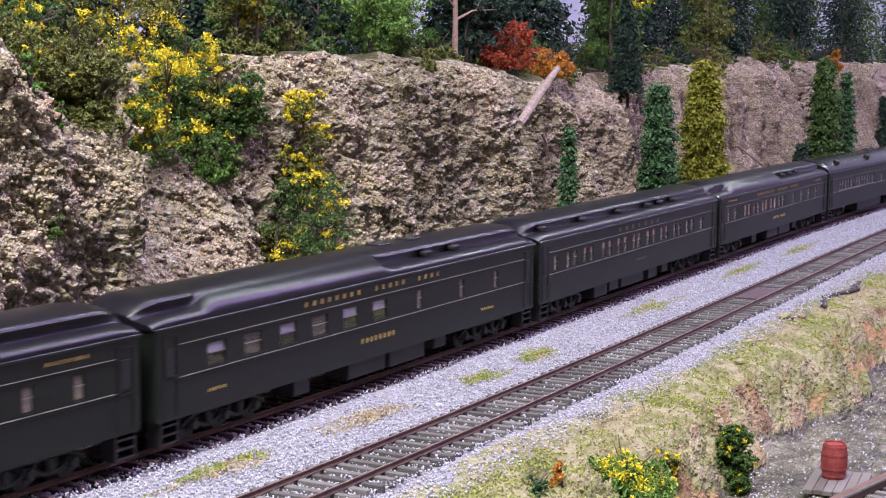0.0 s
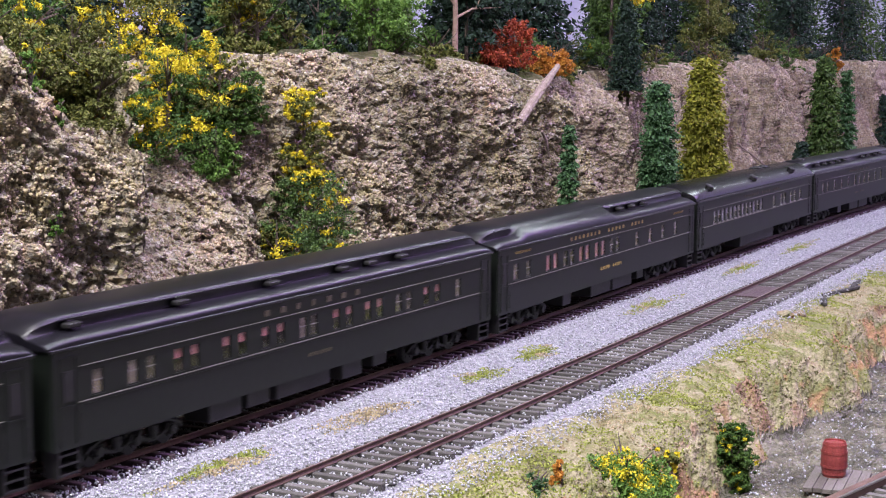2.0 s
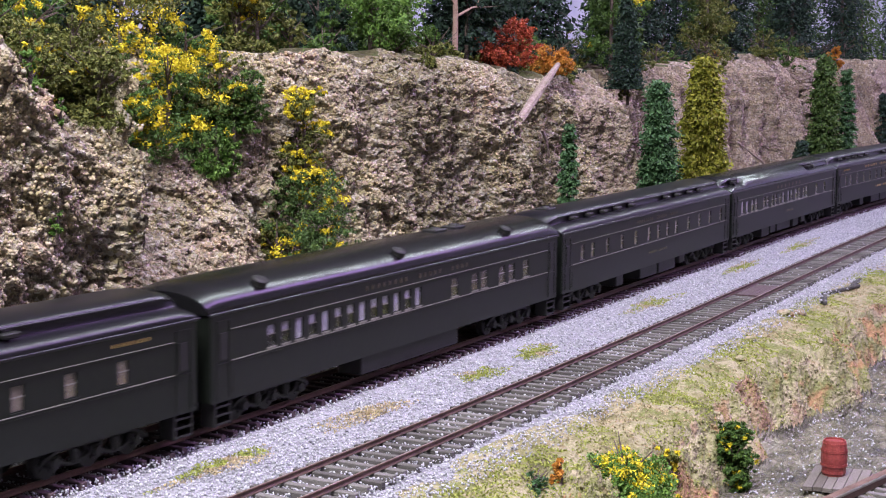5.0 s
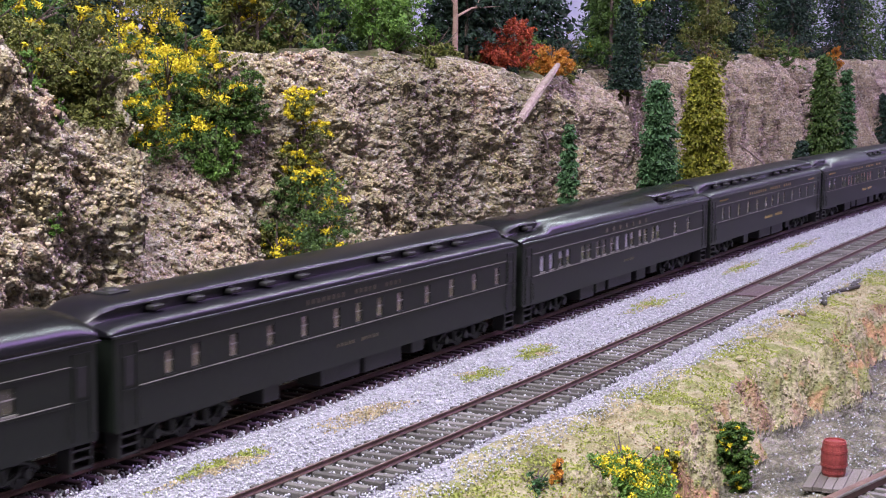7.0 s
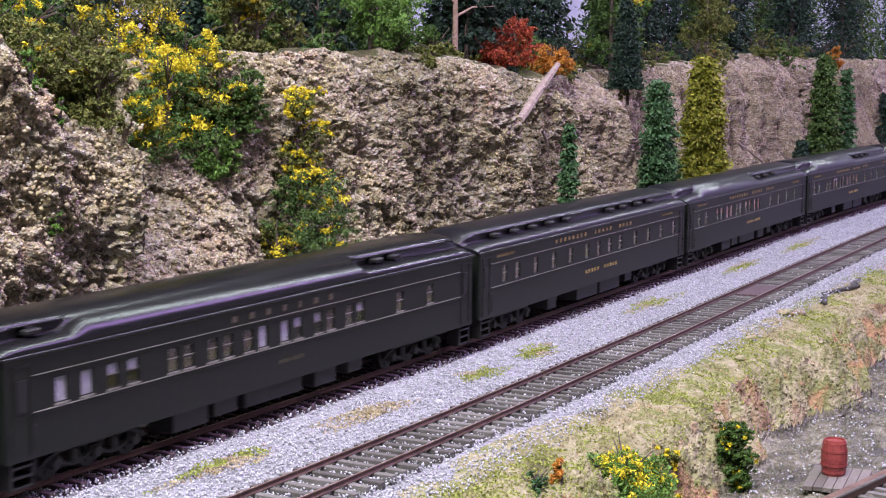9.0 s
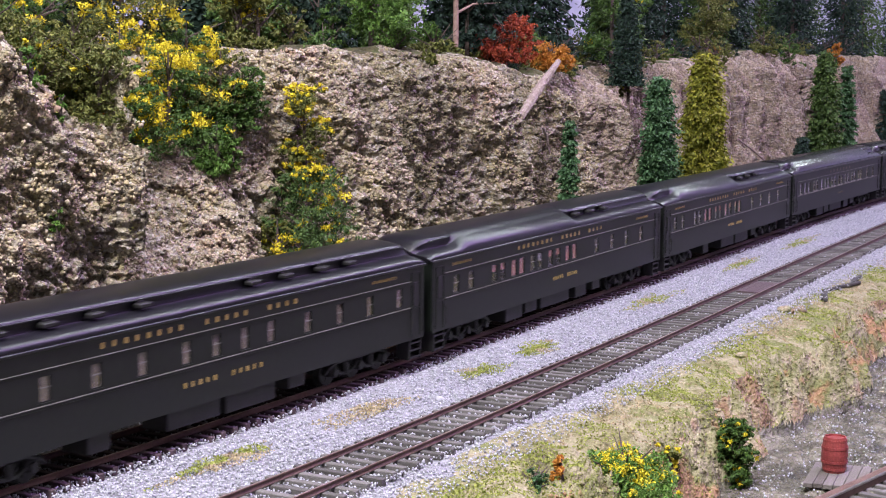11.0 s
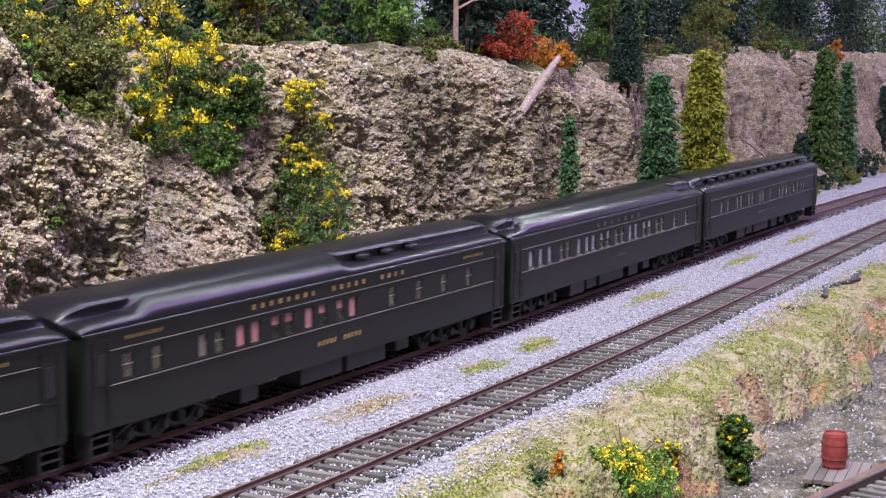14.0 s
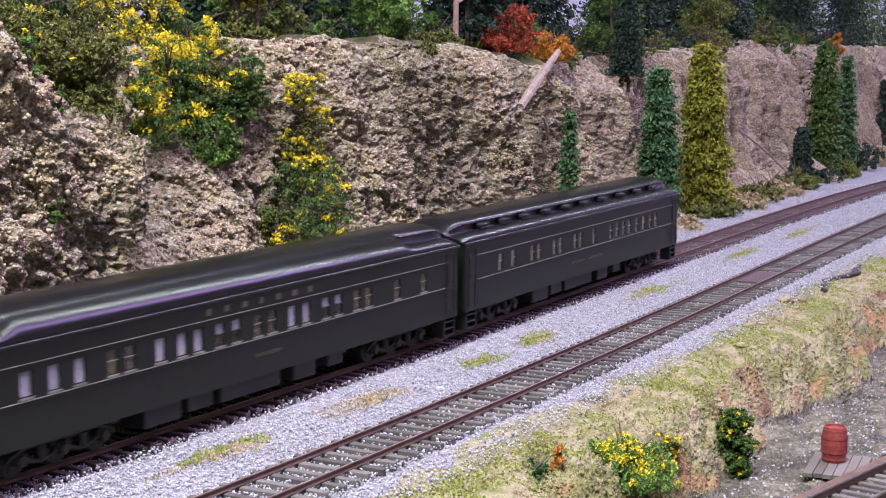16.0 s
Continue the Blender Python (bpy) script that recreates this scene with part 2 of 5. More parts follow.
# ---- noise over arrays ----


def hashed(i, j, seed):
    n = (i * 374761393 + j * 668265263 + seed * 1442695041) & 0xFFFFFFFF
    n = ((n ^ (n >> 13)) * 1274126177) & 0xFFFFFFFF
    return ((n ^ (n >> 16)) & 0xFFFFFF) / float(0x1000000)


def vn(x, y, seed=0):
    """Smooth noise from -1 to 1."""
    x, y = np.broadcast_arrays(np.asarray(x, float), np.asarray(y, float))
    i, j = np.floor(x).astype(np.int64), np.floor(y).astype(np.int64)
    u, v = x - i, y - j
    u, v = u * u * u * (u * (u * 6 - 15) + 10), v * v * v * (v * (v * 6 - 15) + 10)
    a = hashed(i, j, seed) * (1 - u) + hashed(i + 1, j, seed) * u
    b = hashed(i, j + 1, seed) * (1 - u) + hashed(i + 1, j + 1, seed) * u
    return 2 * (a * (1 - v) + b * v) - 1


def fb(x, y, seed=0, octaves=4, gain=0.5):
    out, amp = 0.0, 1.0
    for k in range(octaves):
        out = out + amp * vn(x * 2.07 ** k, y * 2.07 ** k, seed + 17 * k)
        amp *= gain
    return out


def blocks(x, y, seed=0):
    """Broken stone: the height of each stone's dome, 0 in the joints, and a number of its own for each stone."""
    i, j = np.floor(x).astype(np.int64), np.floor(y).astype(np.int64)
    f1, f2, own = np.full(x.shape, 9.0), np.full(x.shape, 9.0), np.zeros(x.shape)
    for a in (-1, 0, 1):
        for b in (-1, 0, 1):
            px, py = i + a + hashed(i + a, j + b, seed), j + b + hashed(i + a, j + b, seed + 1)
            d = np.hypot(px - x, py - y)
            near = d < f1
            f2 = np.where(near, f1, np.minimum(f2, d))
            own = np.where(near, hashed(i + a, j + b, seed + 2), own)
            f1 = np.where(near, d, f1)
    return np.clip((f2 - f1) * 2.2, 0, 1), own


# ---- terrain: one sheet from the creek in front to the foot of the cliff ----


def ground_z(x, w):
    x, w = np.broadcast_arrays(np.asarray(x, float), np.asarray(w, float))
    n = fb(x * 38, w * 38, 3)
    crest = -0.128 + 0.008 * vn(x * 16, 0 * x, 5) + 0.004 * vn(x * 60, 0 * x, 9)
    foot = crest - 0.015 + 0.006 * vn(x * 35, 0 * x, 6)
    flat = -0.0042 + 0.0005 * n
    k = np.clip((w + 0.094) / (crest + 0.094), 0, 1)
    dome, own = blocks(x * 95 + 0.4 * n, w * 120, 60)
    turf = -0.0042 - 0.0055 * k ** 1.6 + 0.0024 * n * k + 0.0011 * fb(x * 160, w * 160, 2, 3) * k + 0.0018 * (dome * 0.6 + own - 0.7) * k
    q = np.clip((w - crest) / (foot - crest), 0, 1)
    dome2, own2 = blocks(x * 150 + 0.8 * n, w * 210 + n, 70)
    face = -0.0097 + 0.0024 * n - 0.0255 * q ** 0.8 + (0.010 * (0.7 * n + np.abs(fb(x * 60, w * 78, 7)) + 0.3 * fb(x * 120, w * 48, 11, 2)) + 0.0042 * (dome2 + own2 - 1.0)) * (1 - np.abs(2 * q - 1)) ** 0.7
    creek = -0.0352 + 0.0011 * fb(x * 70, w * 70, 4) + 0.0007 * fb(x * 300, w * 300, 14, 2)
    return np.where(w > -0.094, flat, np.where(w > crest, turf, np.where(w > foot, face, creek)))


xs = np.concatenate([np.arange(-2.7, 0.0, 0.1), np.arange(0.0, 0.28, 0.02), np.arange(0.28, 0.9, 0.0014), np.arange(0.9, 2.4, 0.006), np.arange(2.4, 3.66, 0.06)])
ws = np.concatenate([np.array([-1.2, -0.9, -0.6, -0.4, -0.3]), np.arange(-0.25, -0.2, 0.005), np.arange(-0.2, -0.16, 0.0014), np.arange(-0.16, -0.112, 0.0006), np.arange(-0.112, -0.09, 0.0012), np.arange(-0.09, 0.12, 0.006)])
GX, GW = np.meshgrid(xs, ws, indexing="ij")
GZ = ground_z(GX, GW)


def grid_faces(rows, cols):
    a = (np.arange(rows - 1)[:, None] * cols + np.arange(cols - 1)[None]).ravel()
    return np.stack([a, a + cols, a + cols + 1, a + 1], 1)


ground = part_np("ground", np.stack([GX, line_ya(GX) + GW, GZ], -1), grid_faces(len(xs), len(ws)), M_BED, None, smooth=True)
edge = 0.012 * vn(GX * 14, 0 * GX, 1) + 0.006 * vn(GX * 60, GW * 60, 3)
kind_of = np.where(GW > -0.1035 + edge, 0, np.where(GZ > -0.0125 + 0.003 * vn(GX * 70, GW * 70, 8), 1, np.where(GZ > -0.0335, 2, 3)))
for m in (M_GRASS, M_BANK, M_MUD):
    ground.data.materials.append(m)
ground.data.polygons.foreach_set("material_index", kind_of[:-1, :-1].ravel().astype(np.int32))
tagged(ground, "grey ballast, dry turf, eroded earth bank and wet creek bed", "ground", kind="structure")

# ---- cliff: plan rows of x, set-back of the foot, batter, rim height ----
CLIFF = ((-0.5, 0.055, 0.12, 0.138), (0.30, 0.058, 0.12, 0.138), (0.358, 0.056, 0.12, 0.134), (0.370, 0.058, 0.12, 0.1275), (0.376, 0.058, 0.13, 0.1215), (0.379, 0.058, 0.13, 0.1135), (0.390, 0.056, 0.13, 0.1105), (0.394, 0.056, 0.13, 0.1025),
         (0.405, 0.055, 0.13, 0.0970), (0.416, 0.051, 0.12, 0.094), (0.4225, 0.047, 0.12, 0.0885), (0.428, 0.084, 0.45, 0.13), (0.445, 0.070, 0.58, 0.132), (0.47, 0.060, 0.72, 0.132), (0.51, 0.060, 0.62, 0.13),
         (0.53, 0.070, 0.40, 0.1205), (0.555, 0.072, 0.28, 0.1235), (0.59, 0.064, 0.26, 0.1245), (0.615, 0.050, 0.26, 0.120), (0.632, 0.042, 0.26, 0.113), (0.639, 0.128, 0.2, 0.120),
         (0.69, 0.090, 0.22, 0.123), (0.74, 0.064, 0.26, 0.121), (0.785, 0.046, 0.27, 0.114), (0.792, 0.135, 0.2, 0.100), (0.835, 0.088, 0.24, 0.111), (0.87, 0.064, 0.26, 0.108), (0.893, 0.050, 0.27, 0.098),
         (0.900, 0.125, 0.2, 0.096), (0.935, 0.085, 0.25, 0.107), (0.965, 0.066, 0.25, 0.104), (0.985, 0.054, 0.25, 0.092), (0.993, 0.14, 0.2, 0.11), (1.15, 0.10, 0.2, 0.114), (1.26, 0.076, 0.22, 0.116),
         (1.31, 0.062, 0.26, 0.098), (1.318, 0.135, 0.2, 0.118), (1.43, 0.080, 0.22, 0.126), (1.47, 0.070, 0.22, 0.112))
CL = np.array(CLIFF)


def cliff_row(x):
    x = np.asarray(x, float)
    q = (x - 1.47) % 0.30
    far = x > 1.47
    return tuple(np.where(far, f, np.interp(x, CL[:, 0], CL[:, k])) for k, f in ((1, 0.15 - 0.28 * q), (2, 0.22), (3, 0.124 - 0.5 * np.maximum(0, q - 0.26))))


def cliff_point(x, z):
    """Set-back of the rock face at x and height z: buttresses that flare downwards, cracks, ledges, and stones of three sizes."""
    x, z = np.broadcast_arrays(np.asarray(x, float), np.asarray(z, float))
    flare = 0.22 * np.clip((x - 0.53) / 0.06, 0, 1) * np.clip((1.5 - x) / 0.2, 0, 1)
    wob = 0.004 * vn(x * 60, z * 90, 46) + 0.0018 * vn(x * 300, z * 300, 47)
    base, bat, _ = cliff_row(x + flare * (z - 0.07) + wob)
    top = cliff_row(x)[2]
    near = np.clip((1.15 - x) / 0.3, 0.25, 1)
    fluted = np.clip((x - 0.97) / 0.08, 0, 1)
    gully = np.clip((x - 0.425) / 0.01, 0, 1) * np.clip((0.545 - x) / 0.02, 0, 1)
    wx, wz = x + 0.0016 * vn(x * 240, z * 240, 40), z + 0.0016 * vn(x * 240, z * 240, 44)
    u, v = wx + 0.35 * wz, wz - 0.12 * wx
    big, big_own = blocks(u * 80, v * 62, 80)
    mid, mid_own = blocks(u * 210, v * 230, 90)
    small, small_own = blocks(u * 430, v * 470, 100)
    crack = np.maximum(0, 1 - np.abs(vn(x * 26 + z * 7, z * 5, 21)) * 7) + 0.4 * np.maximum(0, 1 - np.abs(vn(x * 70 + z * 16, z * 10, 27)) * 5)
    flute = np.abs(vn(x * 85 + 14 * z, z * 5, 33)) + 0.5 * np.abs(vn(x * 190 + 20 * z, z * 9, 34))
    d = -0.003 * fb(x * 34, z * 22, 1, 3) - 0.0040 * vn(x * 62 + 9 * z, z * 7, 8) - 0.002 * vn(x * 150 + 20 * z, z * 22, 9)
    d -= 0.0034 * big_own + 0.0014 * big
    d -= near * (0.0036 * mid_own + 0.0012 * mid) + near * (0.0026 * small_own + 0.0008 * small)
    d += (1 - 0.8 * gully) * 0.0022 * crack - 0.024 * fluted * (flute - 0.75) - 0.006 * gully
    k = np.clip((z - (top - 0.02)) / 0.02, 0, 2)
    out = base + 0.016 + np.where(bat < 0.4, bat - 0.1, bat) * z + d + 0.011 * k * k
    talus = np.maximum(0, 0.018 - z)
    return out - talus * (0.9 + 0.7 * vn(x * 40, 0 * x, 6))


cx = np.concatenate([np.arange(-2.7, 0.0, 0.1), np.arange(0.0, 0.32, 0.02), np.arange(0.32, 0.7, 0.00065), np.arange(0.7, 1.1, 0.0010), np.arange(1.1, 1.8, 0.0020), np.arange(1.8, 2.4, 0.02), np.arange(2.4, 3.66, 0.06)])
NV, NT = 190, 16
rim = cliff_row(cx)[2] + 0.003 * vn(cx * 90, 0 * cx, 2) + 0.002 * vn(cx * 300, 0 * cx, 4)
CZ = -0.008 + (rim[:, None] + 0.008) * np.linspace(0, 1, NV)[None]
CW = cliff_point(cx[:, None] + 0 * CZ, CZ)
U = (np.arange(NT) + 1)[None] / NT
TW = CW[:, -1:] + (0.75 - CW[:, -1:]) * U ** 2
TZ = rim[:, None] + (0.122 - rim[:, None]) * np.minimum(1, U * 1.5) + 0.002 * fb(cx[:, None] * 60, TW * 60, 3, 3) * np.minimum(1, U * 8)
CW, CZ = np.concatenate([CW, TW], 1), np.concatenate([CZ, TZ], 1)
CX = cx[:, None] + 0 * CZ
cliff = part_np("cliff", np.stack([CX, line_ya(CX) + CW, CZ], -1), grid_faces(len(cx), NV + NT), M_ROCK)
for m in (M_ROCK_OLIVE_SHADED, M_ROCK_MAUVE, M_PLATEAU):
    cliff.data.materials.append(m)
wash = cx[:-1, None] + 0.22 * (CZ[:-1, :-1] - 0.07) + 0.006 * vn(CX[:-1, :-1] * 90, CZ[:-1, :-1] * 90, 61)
# 1: olive with painted shade, set back behind each buttress; 2: mauve
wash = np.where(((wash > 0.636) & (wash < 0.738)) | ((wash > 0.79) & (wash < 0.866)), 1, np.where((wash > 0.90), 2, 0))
rank = np.arange(NV + NT - 1)[None]
level = (rank >= NV + 4) | ((rank >= NV) & (np.abs(np.diff(rim)) < 0.0015)[:, None])
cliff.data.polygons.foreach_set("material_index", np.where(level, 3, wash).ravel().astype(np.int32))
tagged(cliff, "rugged tan and grey plaster rock cut beside the track", "cliff", kind="structure")

# ---- stones: many small deformed octahedra in one mesh ----
OCT_V = np.array([(1, 0, 0), (-1, 0, 0), (0, 1, 0), (0, -1, 0), (0, 0, 1), (0, 0, -1)], float)
OCT_F = np.array([(0, 2, 4), (2, 1, 4), (1, 3, 4), (3, 0, 4), (2, 0, 5), (1, 2, 5), (3, 1, 5), (0, 3, 5)])


def stones(name, pts, size, material, label, rng, category):
    n = len(pts)
    q = rng.normal(size=(n, 4))
    q /= np.linalg.norm(q, axis=1)[:, None]
    a, b, c, d = q.T
    R = np.stack([np.stack([1 - 2 * (c * c + d * d), 2 * (b * c - a * d), 2 * (b * d + a * c)], 1),
                  np.stack([2 * (b * c + a * d), 1 - 2 * (b * b + d * d), 2 * (c * d - a * b)], 1),
                  np.stack([2 * (b * d - a * c), 2 * (c * d + a * b), 1 - 2 * (b * b + c * c)], 1)], 1)
    s = size * rng.uniform(0.55, 1.3, (n, 1, 1)) * rng.uniform(0.4, 1.25, (n, 6, 1))
    v = np.einsum("nij,kj->nki", R, OCT_V) * s + np.asarray(pts)[:, None, :]
    f = (OCT_F[None] + (np.arange(n) * 6)[:, None, None]).reshape(-1, 3)
    return tagged(part_np(name, v.reshape(-1, 3), f, material), label, category, kind="stuff")


rng = np.random.default_rng(4)
n = 98000
bx = 0.28 + 1.15 * rng.random(n) ** 1.35
bw = rng.uniform(-0.112, 0.045, n)
keep = (bw > -0.1) | (rng.random(n) < (bw + 0.112) / 0.012)
bx, bw = bx[keep], bw[keep]
bz = -0.0040 + rng.uniform(-0.0006, 0.0007, len(bx))
for c in (0.0, -SPACING):
    bz = np.where(np.abs(bw - c) < 0.0165, bz + 0.0008, bz)
stones("ballast", np.stack([bx, line_ya(bx) + bw, bz], 1), 0.00052, M_STONE, "loose crushed grey and white stone ballast", rng, "ballast")

def face_points(n, x0, x1, power):
    x = x0 + (x1 - x0) * rng.random(n) ** power
    z = rng.uniform(-0.006, 0.122, n)
    keep = (z < cliff_row(x)[2] - 0.001) & (vn(x * 55, z * 55, 31) > -0.35)
    x, z = x[keep], z[keep]
    return np.stack([x, line_ya(x) + cliff_point(x, z) + 0.0003, z], 1)


TAN, OLIVE = "small angular rock chips stuck on the cliff face", "olive-grey angular rock chips on the cliff face, darkened as recess shade"
for x0, x1, n, m, lab in ((0.33, 0.645, 44000, M_CHIP, TAN), (0.655, 0.742, 7000, M_CHIP_OLIVE_SHADED, OLIVE), (0.742, 0.79, 6000, M_CHIP, TAN), (0.80, 0.868, 4500, M_CHIP_OLIVE_SHADED, OLIVE), (0.868, 0.90, 2600, M_CHIP, TAN)):
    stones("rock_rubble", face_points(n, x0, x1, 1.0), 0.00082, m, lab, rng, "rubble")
stones("rock_lumps", face_points(3200, 0.33, 0.645, 1.0), 0.0013, M_CHIP, "knobbly rock lumps on the cliff face", rng, "rubble")


# ---- tracks ----
RAIL = ((-0.0009, -0.0025), (0.0009, -0.0025), (0.0009, -0.0022), (0.00025, -0.0019), (0.00025, -0.0008), (0.00045, -0.0006), (0.00045, 0.0), (-0.00045, 0.0), (-0.00045, -0.0006), (-0.00025, -0.0008), (-0.00025, -0.0019), (-0.0009, -0.0022))


def rail(name, off, z, material, parent, x0=-2.66, x1=3.56, head=None, scale=1.0):
    sx = np.arange(x0, x1 + 0.001, 0.02)
    k = len(RAIL)
    v = [(x, line_y(x) + off + a * scale, z + b * scale) for x in sx for a, b in RAIL]
    f = [(i * k + j, i * k + (j + 1) % k, (i + 1) * k + (j + 1) % k, (i + 1) * k + j) for i in range(len(sx) - 1) for j in range(k)]
    o = part_np(name, v, f, material, parent)
    if head:
        o.data.materials.append(head)
        o.data.polygons.foreach_set("material_index", np.array([1 if j == 6 else 0 for i in range(len(sx) - 1) for j in range(k)], dtype=np.int32))
    return o


def track(off, label, m_rail, m_tie, pitch, jitter):
    t = thing("track", label, "railway track", kind="structure")
    for s in (-0.00855, 0.00855):
        rail("rail", off + s, 0.0, m_rail, t, head=M_HEAD, scale=0.72)
    me = []
    for k in range(4):
        bm = bmesh.new()
        box(bm, -0.00125, 0.00125, -0.0150 - 0.0003 * k, 0.0150 + 0.0002 * k, -0.0044, -0.0018 - 0.0001 * k, 0.0002)
        d = bpy.data.meshes.new("tie")
        bm.to_mesh(d)
        bm.free()
        d.materials.append(m_tie)
        me.append(d)
    r = random.Random(int(off * 1000) + 7)
    x = 0.2
    while x < 2.3:
        o = new("tie", me[r.randrange(4)])
        o.parent = t
        h = heading(x)
        o.matrix_basis = pose(x - math.sin(h) * off, line_y(x) + off, 0.0, 0, 0, math.degrees(h) + r.uniform(-1, 1) * jitter)
        x += pitch * r.uniform(0.94, 1.06)
    return t


TRACK_FAR = track(0.0, "reddish-brown painted model rails on dark ties", M_RAIL1, M_TIE1, 0.0066, 1.0)
TRACK_NEAR = track(-SPACING, "rusty model rails on weathered grey ties in ballast", M_RAIL2, M_TIE2, 0.0070, 2.0)

# ---- room shell, backdrop ----


def slab(name, x0, x1, y0, y1, z0, z1, m, label, category):
    bm = bmesh.new()
    box(bm, x0, x1, y0, y1, z0, z1)
    return tagged(part(name, bm, m), label, category, kind="structure")


bm = bmesh.new()
bx_ = [(-2.8, 0.66), (0.2, 0.78), (1.4, 0.9), (2.6, 0.96), (3.6, 0.98), (3.72, 0.85), (3.74, -1.2)]
lo = [bm.verts.new((x, y, -0.05)) for x, y in bx_]
hi = [bm.verts.new((x, y, 0.62)) for x, y in bx_]
lo2 = [bm.verts.new((x + 0.02, y + 0.02, -0.05)) for x, y in bx_]
hi2 = [bm.verts.new((x + 0.02, y + 0.02, 0.62)) for x, y in bx_]
for i in range(len(bx_) - 1):
    for a, b in ((lo, hi), (lo2, hi2)):
        bm.faces.new((a[i], a[i + 1], b[i + 1], b[i]))
    bm.faces.new((hi[i], hi[i + 1], hi2[i + 1], hi2[i]))
tagged(part("backdrop", bm, M_SKY), "painted pale lavender sky backdrop board", "backdrop", kind="structure")
slab("ceiling", -3, 4, -3, 3, 1.4, 1.5, M_WALL, "plain white room ceiling", "ceiling")
slab("wall_south", -3, 4, -3.1, -3, -1.0, 1.4, M_WALL, "plain light room wall", "wall")
slab("wall_north", -3, 4, 3, 3.1, -1.0, 1.4, M_WALL, "plain light room wall", "wall")
slab("wall_west", -3.1, -3, -3, 3, -1.0, 1.4, M_WALL, "plain light room wall", "wall")
slab("wall_east", 4, 4.1, -3, 3, -1.0, 1.4, M_WALL, "plain light room wall", "wall")
slab("floor", -3, 4, -3, 3, -1.1, -1.0, M_WALL, "plain grey room floor", "floor")
for x, y, z, sx, sy, _, _ in LAMPS:
    l = thing("ceiling_lamp", "long white tube fixture added on the ceiling, out of view", "ceiling lamp", pose(x, y, z + 0.02), "tube fixtures")
    bm = bmesh.new()
    box(bm, -sx / 2, sx / 2, -sy / 2, sy / 2, 0.0, 0.1, 0.01)
    part("housing", bm, M_WALL, l)

bm = bmesh.new()
box(bm, -2.7, 3.62, -1.25, 0.62, -0.1, -0.062)
tagged(part("benchwork", bm, M_BEAM), "brown plywood layout table under the scenery", "table", kind="structure")
for x in (-2.5, -0.6, 1.5, 3.4):
    for y in (-1.1, 0.5):
        bm = bmesh.new()
        box(bm, x - 0.04, x + 0.04, y - 0.04, y + 0.04, -1.0, -0.1)
        tagged(part("table_leg", bm, M_BEAM), "square brown timber leg under the layout", "table leg", kind="structure")

# ---- train ----
PITCHX, LEN = 0.2773, 0.2785
HALF = LEN / 2
ARCH = [(0.0174, 0.0388)] + [(0.0174 * math.cos(k * math.pi / 62), 0.0396 + 0.0084 * math.sin(k * math.pi / 62)) for k in range(32)]
QUARTER = [k * math.pi / 30 for k in range(16)]
CLERE = [(0.0174, 0.0388)] + [(0.0108 + 0.0066 * math.cos(a), 0.0394 + 0.0030 * math.sin(a)) for a in QUARTER] + [(0.0106, 0.0428), (0.0105, 0.0436), (0.0104, 0.0444), (0.0104, 0.0450)]
CLERE += [(0.0112, 0.0451), (0.0113, 0.0453), (0.0112, 0.0455), (0.0110, 0.0456)] + [(0.0110 * math.cos(k * math.pi / 16), 0.0456 + 0.0024 * math.sin(k * math.pi / 16)) for k in range(1, 9)]
BULL = ((0.0172, 0.0386), (0.0170, 0.0392), (0.0155, 0.0400), (0.0130, 0.0406), (0.0100, 0.0412), (0.0085, 0.0420), (0.0075, 0.0424), (0.004, 0.0430), (0.0, 0.0432))
ROUND = [(0.0172, 0.0386)] + [(0.0172 * math.cos(k * math.pi / 62), 0.0390 + 0.0063 * math.sin(k * math.pi / 62)) for k in range(32)]


def fine_profile(prof):
    """Four straight strips for each side of a stepped roof's profile."""
    p = np.array(prof)
    out = [tuple(p[i] + (p[i + 1] - p[i]) * k / 4) for i in range(len(p) - 1) for k in range(4)]
    return [(float(y), float(z)) for y, z in out + [tuple(p[-1])]]


BULL = fine_profile(BULL)


def mix_profile(a, b, k):
    return [((1 - k) * p[0] + k * q[0], (1 - k) * p[1] + k * q[1]) for p, q in zip(a, b)]


def roof_mesh(stations):
    bm = bmesh.new()
    rows = []
    for x, prof in stations:
        full = [(-y, z) for y, z in prof] + [(y, z) for y, z in reversed(prof[:-1])]
        rows.append([bm.verts.new((x, y, z)) for y, z in full])
    for a, b in zip(rows, rows[1:]):
        for i in range(len(a) - 1):
            f = bm.faces.new((a[i], b[i], b[i + 1], a[i + 1]))
            f.smooth = True
    bm.faces.new(rows[0])
    bm.faces.new(list(reversed(rows[-1])))
    bmesh.ops.recalc_face_normals(bm, faces=bm.faces)
    for e in bm.edges:
        if len(e.link_faces) == 2 and e.calc_face_angle(0.0) > 0.5:
            e.smooth = False
    return bm


